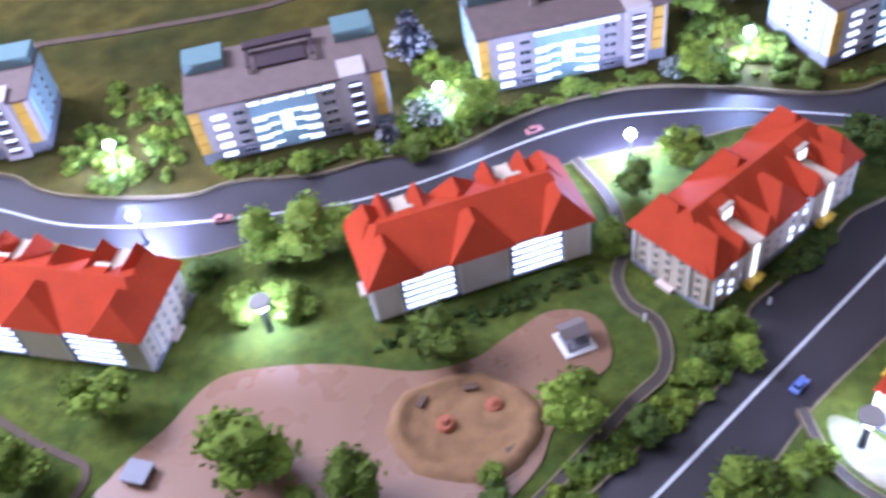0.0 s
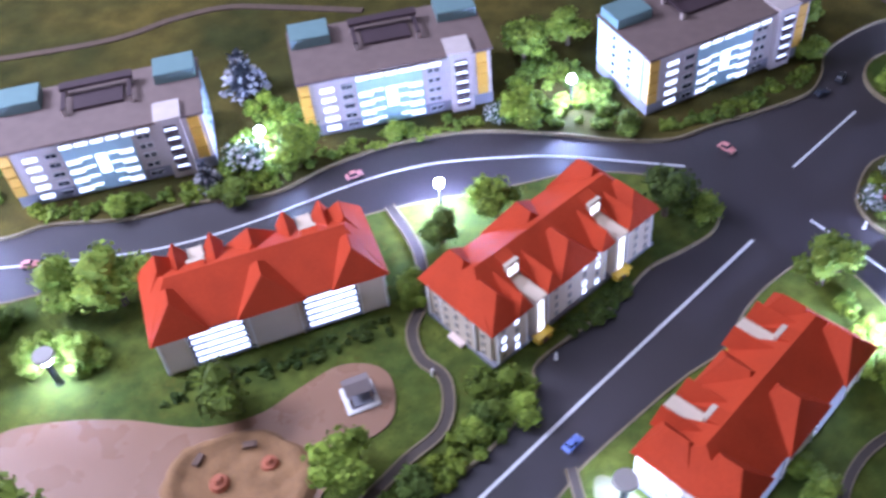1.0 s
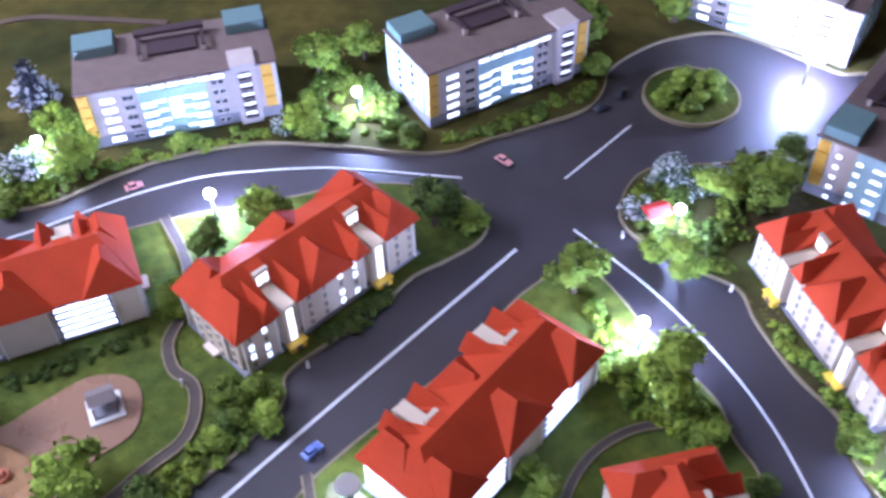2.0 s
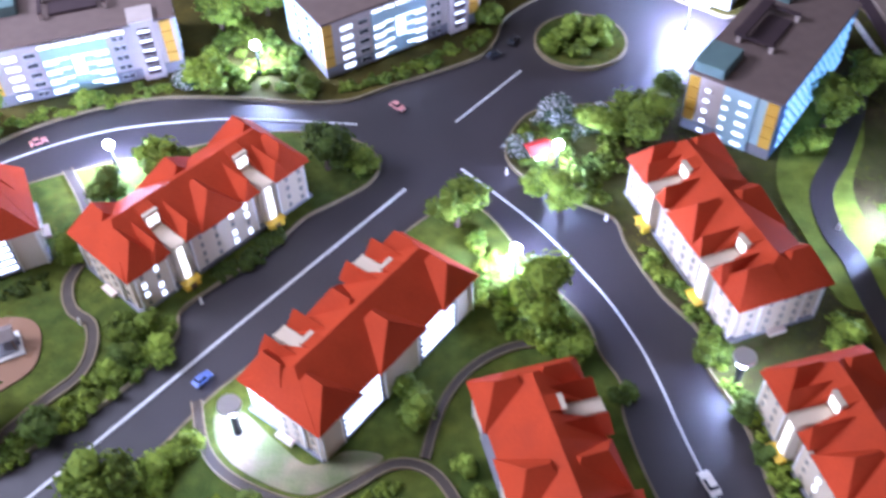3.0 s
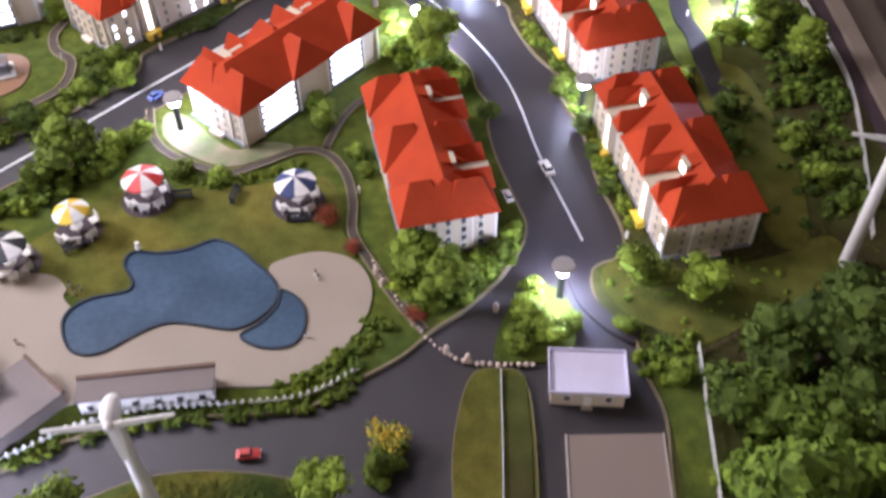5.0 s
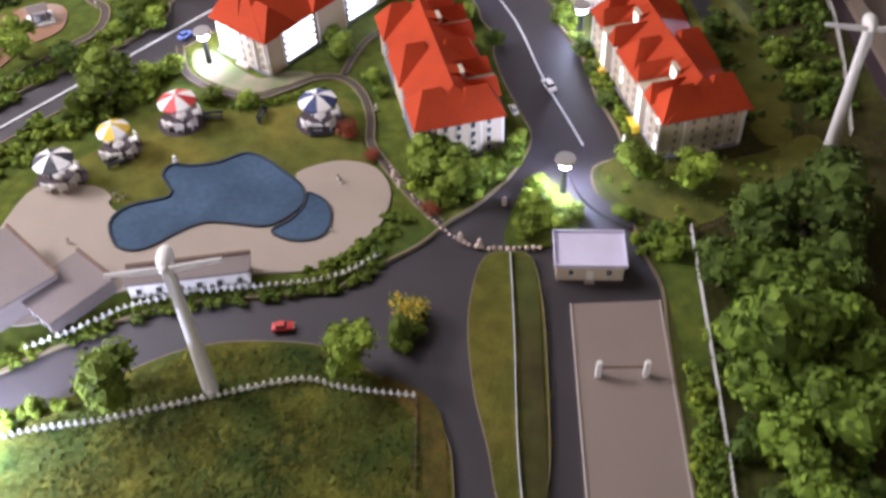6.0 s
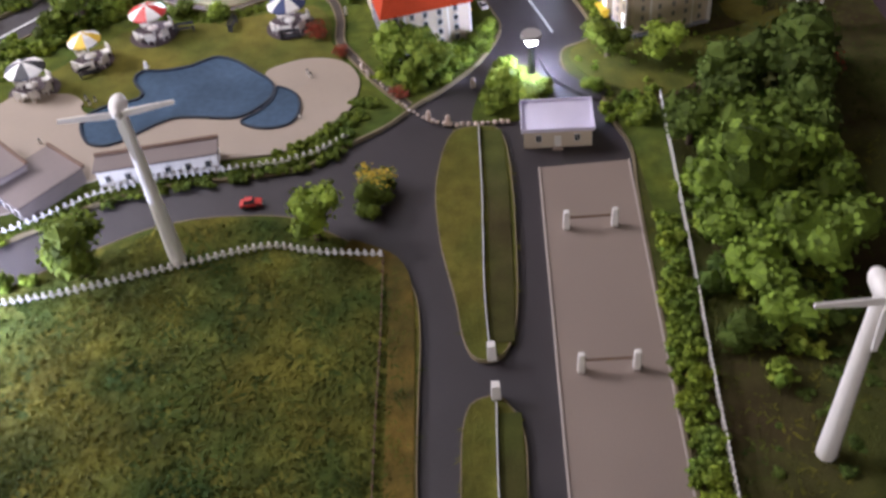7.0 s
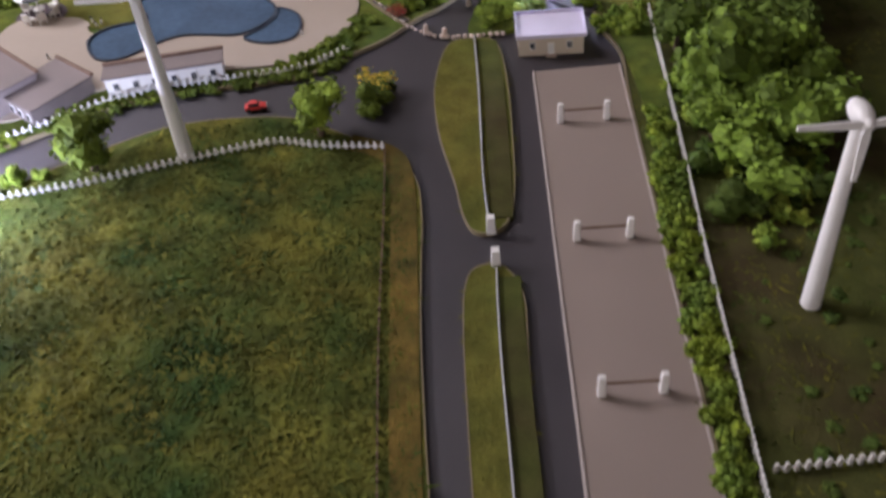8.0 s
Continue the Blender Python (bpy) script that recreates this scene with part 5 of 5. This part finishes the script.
plants("green", [(-0.36, 0.52, 0.036), (-0.16, 0.44, 0.046), (-0.04, 0.42, 0.03), (-0.1, 0.405, 0.024), (0.1, 0.44, 0.016), (0.03, 0.608, 0.034), (0.34, 0.92, 0.03), (0.05, 1.03, 0.034), (-0.04, 0.965, 0.026), (0.38, 1.11, 0.032), (0.53, 1.09, 0.024),
                 (-0.42, 0.43, 0.031), (0.4, 0.44, 0.026), (-0.19, 0.94, 0.02), (0.185, 0.52, 0.034), (0.345, 0.6, 0.023), (0.365, 0.635, 0.024), (0.32, 0.57, 0.02), (0.33, 0.63, 0.025), (0.38, 1.26, 0.036), (0.45, 1.31, 0.03), (1.01, 0.95, 0.042), (0.88, 0.81, 0.03), (0.85, 0.85, 0.022),
                 (0.97, 1.4, 0.044), (0.92, 1.17, 0.02), (0.95, 1.15, 0.018)])
plants("green", [(0.83, 0.63, 0.04), (0.8, 0.66, 0.024), (0.86, 0.57, 0.026), (1.28, 0.95, 0.036), (1.245, 0.905, 0.026), (1.18, 0.57, 0.026), (0.37, 0.6, 0.024), (0.35, 0.4, 0.036), (0.31, 0.37, 0.026),
                 (0.5, 0.39, 0.018), (0.55, 0.375, 0.016), (1.02, 0.55, 0.022), (1.29, 0.68, 0.026), (1.36, 0.82, 0.027), (1.36, 1.02, 0.034), (0.43, 0.46, 0.022), (0.93, 0.27, 0.016), (0.915, 0.23, 0.02), (1.077, 0.187, 0.028), (1.142, 0.172, 0.028),
                 (1.38, 0.61, 0.032), (1.33, 0.67, 0.026), (1.32, 0.43, 0.024), (1.34, 0.36, 0.024), (0.67, 0.53, 0.018), (1.34, 0.72, 0.03)])
plants("green", [(0.47, -0.13, 0.034), (0.72, -0.105, 0.029), (0.775, -0.065, 0.022), (0.79, -0.045, 0.018), (1.05, 0.12, 0.014), (1.1, 0.05, 0.016)])
plants("dark", [(-0.29, 0.73, 0.026), (0.33, 0.595, 0.02), (0.26, 0.5, 0.024), (0.27, 0.87, 0.028), (0.1, 0.42, 0.018), (0.565, 0.915, 0.034), (1.06, 1.01, 0.03), (1.04, 0.475, 0.018), (0.91, 0.5, 0.018), (1.045, 0.42, 0.014), (1.055, 0.35, 0.014),
                (1.24, 0.5, 0.02), (1.235, 0.43, 0.017), (1.26, 0.07, 0.05), (1.2, 0.06, 0.04), (1.14, 0.0, 0.03), (1.26, -0.01, 0.036), (1.3, 0.12, 0.036), (1.285, 0.06, 0.03), (1.13, -0.29, 0.026)])
plants("broad", [(1.18, -0.02, 0.038), (1.175, -0.13, 0.05), (1.23, -0.1, 0.04), (1.21, -0.2, 0.042), (1.17, -0.27, 0.028), (1.14, -0.08, 0.026), (1.14, -0.17, 0.03),
                 (1.16, -0.22, 0.032), (1.25, -0.15, 0.036), (1.22, -0.04, 0.034)])
plants("white", [(-0.02, 1.02, 0.028), (0.9, 1.0, 0.026), (0.84, 0.925, 0.022), (0.34, 1.12, 0.02)])
plants("red", [(1.34, 0.12, 0.02), (1.29, 0.115, 0.012), (0.694, 0.3, 0.016), (0.73, 0.25, 0.011), (0.808, 0.14, 0.012)])
plants("lime", [(0.95, 1.215, 0.024), (0.985, 1.205, 0.026), (0.93, 1.19, 0.02), (0.97, 1.175, 0.02), (1.0, 1.18, 0.018)])
plants("yellow", [(0.782, -0.03, 0.023)])
# lamplit bushes at the field corner, the light put into their lime colour
plants("lime", [(0.385, -0.142, 0.014), (0.36, -0.155, 0.015), (0.41, -0.135, 0.011)])


def fir_crown(seed, tiers=7):
    """A cone of drooping boughs: needles and tips apart, for a crown of height 1."""
    g = np.random.default_rng(seed)
    V, F, W, T = [], [], [], []
    for k in range(tiers):
        z, r = 0.1 + 0.82 * k / tiers, 0.42 * (1 - k / tiers) + 0.04
        n = max(5, int(15 - 1.4 * k))
        for i in range(n):
            a = 2 * math.pi * (i + g.uniform(-0.3, 0.3)) / n
            for _ in range(9):
                u = g.uniform(0.1, 1.0)
                p = np.array((r * u * math.cos(a), r * u * math.sin(a), z + 0.07 - 0.09 * u)) + g.normal(size=3) * 0.022
                d, e = g.normal(size=(2, 3)) * 0.036
                vs, fs = (W, T) if u > 0.8 else (V, F)
                j = len(vs)
                vs += [tuple(p - d), tuple(p + e), tuple(p + d), tuple(p - e)]
                fs += [(j, j + 1, j + 2), (j, j + 2, j + 3)]
    return (V, F), (W, T)


for x, y, k in ((-0.064, 1.212, 0.085), (-0.075, 0.99, 0.05)):
    t = thing("fir", "silver-white frosted model fir tree beside the block", "tree", pose(x, y, 0.003), "model firs")
    needles, tips = fir_crown(5)
    for nm, d, m in (("crown", needles, M_NEEDLE), ("frosting", tips, M_FROST)):
        part(nm, crown_mesh(nm, d, m), None, t, "frosted white bough tips" if nm == "frosting" else "", at=Matrix.Diagonal((k, k, k, 1)))
    part("trunk", TRUNK, None, t, at=Matrix.Diagonal((k * 0.4, k * 0.4, k * 0.9, 1)))


# ---- undergrowth and grass, past counting ----
def undergrowth(label, loop, count, size, material, seed, z=0.003, squash=0.9, core=0.62):
    g = random.Random(seed)
    xs, ys = [p[0] for p in loop], [p[1] for p in loop]
    V, F = [], []
    small = [clump(seed * 7 + k, 70 if core > 0.3 else 130, 0.2 if core > 0.3 else 0.16, 5, 0.7, core) for k in range(3)]
    done = 0
    while done < count:
        x, y = g.uniform(min(xs), max(xs)), g.uniform(min(ys), max(ys))
        if not inside(x, y, loop):
            continue
        done += 1
        v, f = small[g.randrange(3)]
        k, a = g.uniform(*size), g.uniform(0, 6.28)
        c, s = math.cos(a) * k, math.sin(a) * k
        i = len(V)
        V += [(x + p[0] * c - p[1] * s, y + p[0] * s + p[1] * c, z + p[2] * k * squash - k * 0.22 * squash) for p in v]
        F += [tuple(q + i for q in t) for t in f]
    me = crown_mesh("undergrowth", (V, F), material)
    return tagged(new("undergrowth", me), label, "shrubs", kind="stuff")


def strip(pts, width):
    P = curve(pts, False, 3)
    left, right = [], []
    for i, p in enumerate(P):
        d = (Vector(P[min(i + 1, len(P) - 1)]) - Vector(P[max(i - 1, 0)])).normalized()
        left.append((p[0] - d.y * width / 2, p[1] + d.x * width / 2))
        right.append((p[0] + d.y * width / 2, p[1] - d.x * width / 2))
    return left + right[::-1]


undergrowth("dense leafy hedge between the slab and the mesh fence", [(1.082, -0.12), (1.103, -0.13), (1.096, -0.22), (1.081, -0.38), (1.062, -0.62), (1.04, -0.98), (1.024, -0.98), (1.042, -0.6), (1.06, -0.3)], 270, (0.007, 0.015), M_LEAF, 21)
undergrowth("lime leaves scattered in the hedge by the slab", [(1.082, -0.1), (1.095, -0.12), (1.075, -0.3), (1.05, -0.65), (1.035, -0.98), (1.027, -0.98), (1.045, -0.6), (1.062, -0.3)], 45, (0.006, 0.011), M_LEAF_LIME, 22)
undergrowth("dark undergrowth beneath the trees by the table edge", [(1.13, 0.06), (1.3, 0.15), (1.33, 0.1), (1.28, -0.06), (1.24, -0.26), (1.12, -0.33), (1.12, -0.1)], 44, (0.014, 0.026), M_LEAF_DARK, 23)
undergrowth("low green shrubs beneath the trees", [(1.13, 0.06), (1.22, 0.1), (1.27, 0.0), (1.28, -0.12), (1.22, -0.3), (1.11, -0.4), (1.12, -0.1)], 50, (0.012, 0.022), M_LEAF_LIME, 24)
undergrowth("leafy shrubs along the table-edge fence", [(1.3, 0.78), (1.42, 0.9), (1.42, 0.5), (1.39, 0.3), (1.32, 0.28), (1.3, 0.5), (1.33, 0.6)], 230, (0.008, 0.017), M_LEAF_BROAD, 25)
undergrowth("low dark shrubs behind the park house", [(1.22, 0.56), (1.32, 0.6), (1.33, 0.4), (1.3, 0.27), (1.24, 0.3), (1.22, 0.42)], 26, (0.006, 0.014), M_LEAF_DARK, 26)
undergrowth("clipped hedge along the pool fence", strip([(0.3, -0.085), (0.35, -0.063), (0.412, -0.036), (0.458, -0.01), (0.535, 0.008), (0.636, 0.014), (0.696, 0.024), (0.755, 0.06)], 0.022), 150, (0.005, 0.01), M_LEAF, 27)
undergrowth("shrubs along the deck's outer edge", strip([(0.66, 0.035), (0.715, 0.06), (0.752, 0.1), (0.77, 0.15)], 0.03), 60, (0.006, 0.012), M_LEAF, 28)
undergrowth("shrubs along the diagonal road's verge", strip([(0.05, 0.28), (0.2, 0.445), (0.3, 0.54), (0.36, 0.61)], 0.04), 110, (0.007, 0.016), M_LEAF, 29)
undergrowth("shrubs between the diagonal road and the parasols", strip([(0.1, 0.14), (0.25, 0.3), (0.33, 0.375), (0.4, 0.44)], 0.06), 110, (0.008, 0.02), M_LEAF, 30)
undergrowth("low hedge along the curved garden path", strip([(0.46, 0.4), (0.5, 0.38), (0.56, 0.37), (0.62, 0.395), (0.66, 0.415)], 0.016), 60, (0.005, 0.009), M_LEAF, 31)
undergrowth("shrubs before the apartment blocks", strip([(-0.33, 0.93), (-0.2, 0.95), (-0.09, 0.975), (0.0, 0.99), (0.09, 1.05), (0.2, 1.09), (0.34, 1.13)], 0.028), 110, (0.006, 0.014), M_LEAF, 32)
undergrowth("shrubs between the apartment blocks", [(0.35, 1.11), (0.5, 1.09), (0.55, 1.1), (0.5, 1.2), (0.4, 1.3), (0.36, 1.2)], 90, (0.01, 0.022), M_LEAF, 33)
undergrowth("shrubs between the apartment blocks", [(-0.08, 0.98), (0.0, 0.99), (0.06, 1.05), (0.03, 1.15), (-0.05, 1.2), (-0.06, 1.08)], 70, (0.01, 0.022), M_LEAF, 34)
undergrowth("shrubs between the apartment blocks", [(-0.56, 0.91), (-0.4, 0.9), (-0.38, 1.0), (-0.42, 1.12), (-0.55, 1.15), (-0.58, 1.0)], 80, (0.01, 0.022), M_LEAF, 35)
undergrowth("shrubs before the junction block", strip([(0.58, 1.1), (0.66, 1.125), (0.74, 1.165), (0.81, 1.215)], 0.028), 70, (0.007, 0.015), M_LEAF, 36)
undergrowth("white-flowering shrubs round the kiosk bed", [(0.86, 0.99), (0.9, 1.02), (0.99, 1.015), (0.96, 0.95), (0.9, 0.96)], 60, (0.008, 0.015), M_LEAF_WHITE, 45, core=0.1)
undergrowth("shrubs round the kiosk bed", [(0.83, 0.95), (0.87, 1.01), (0.98, 1.02), (1.04, 1.0), (0.98, 0.88), (0.94, 0.81), (0.87, 0.86), (0.835, 0.9)], 110, (0.008, 0.019), M_LEAF, 37)
undergrowth("shrubs behind the corner house", [(0.76, 0.78), (0.82, 0.68), (0.87, 0.6), (0.86, 0.56), (0.79, 0.6), (0.76, 0.66), (0.76, 0.72)], 80, (0.008, 0.018), M_LEAF, 38)
undergrowth("shrubs along the back of the long house", strip([(-0.05, 0.62), (0.05, 0.655), (0.15, 0.7), (0.22, 0.735)], 0.028), 60, (0.005, 0.011), M_LEAF_DARK, 39)
undergrowth("shrubs before the road house", strip([(0.43, 0.72), (0.47, 0.75), (0.5, 0.79)], 0.022), 45, (0.006, 0.014), M_LEAF_DARK, 40)
undergrowth("narrow shrub bed before the curved-road houses", strip([(0.975, 0.73), (0.995, 0.68), (1.02, 0.62), (1.035, 0.53), (1.055, 0.44), (1.065, 0.36), (1.085, 0.28)], 0.02), 90, (0.006, 0.013), M_LEAF, 41)
undergrowth("shrubs round the pool-side house end", [(0.79, 0.21), (0.86, 0.22), (0.925, 0.25), (0.94, 0.3), (0.93, 0.24), (0.87, 0.165), (0.81, 0.15), (0.78, 0.19)], 60, (0.008, 0.018), M_LEAF, 42)
undergrowth("greenery between the lane and the park house", [(1.03, 0.2), (1.07, 0.225), (1.2, 0.22), (1.28, 0.19), (1.13, 0.1), (1.06, 0.12)], 26, (0.004, 0.008), M_LEAF, 43)
undergrowth("leafy ground round the gatehouse", [(1.05, 0.11), (1.12, 0.105), (1.12, 0.065), (1.085, 0.04), (1.055, 0.06)], 34, (0.006, 0.012), M_LEAF, 44)


FIELD = [(0.3, -0.2), (0.46, -0.16), (0.66, -0.12), (0.785, -0.145), (0.78, -0.6), (0.77, -0.95), (0.3, -0.95), (0.25, -0.4)]
undergrowth("low matted grass clumps over the dry field", FIELD, 420, (0.01, 0.024), M_TUFT, 61, 0.004, 0.1)
undergrowth("low weeds over the dark lawn", [(1.12, -0.35), (1.4, -0.2), (1.42, -0.9), (1.06, -0.9)], 120, (0.006, 0.014), M_LEAF_DARK, 63, 0.003, 0.35)


def tufts(label, loop, count, h, material, seed, z=0.004):
    g = np.random.default_rng(seed)
    xs, ys = [p[0] for p in loop], [p[1] for p in loop]
    P = g.uniform((max(min(xs), -0.75), max(min(ys), -0.8)), (max(xs), min(max(ys), 1.6)), (count * 4, 2))
    V, F = [], []
    n = 0
    for x, y in P:
        if n >= count:
            break
        if not inside(x, y, loop):
            continue
        n += 1
        for _ in range(3):
            a, l = g.uniform(0, 6.28), g.uniform(*h)
            dx, dy = g.normal(size=2) * l * 1.1
            w = l * 0.4
            i = len(V)
            V += [(x - w * math.cos(a), y - w * math.sin(a), z), (x + w * math.cos(a), y + w * math.sin(a), z), (x + dx, y + dy, z + l * 0.4)]
            F.append((i, i + 1, i + 2))
    return tagged(new("grass", crown_mesh("grass", (V, F), material)), label, "grass", kind="stuff")


tufts("short flocked grass of the dry field", inset(LAWN_SOUTH, 0.011), 22000, (0.0035, 0.0085), M_TUFT, 51, 0.0045)
tufts("short flocked grass by the houses", LAWN_WEST, 12000, (0.002, 0.0045), M_TUFT, 52, 0.0035)
tufts("short flocked grass of the pool garden", LAWN_MID, 9000, (0.0015, 0.003), M_TUFT, 53, 0.0035)
tufts("dark flocked ground cover at the table edge", LAWN_EAST, 9000, (0.002, 0.006), M_TUFT, 54, 0.0035)
tufts("short flocked grass of the hillside", LAWN_NORTH, 5000, (0.0015, 0.003), M_LAWN_HILL, 55, 0.0035)
tufts("short flocked grass of the traffic strip", MEDIAN_A, 2600, (0.0015, 0.004), M_LAWN_OLIVE, 56, 0.0045)
tufts("short flocked grass of the traffic strip", MEDIAN_B, 2600, (0.0015, 0.004), M_LAWN_OLIVE, 57, 0.0045)
tufts("short flocked grass of the traffic island", RING, 1500, (0.002, 0.005), M_TUFT, 58, 0.0045)
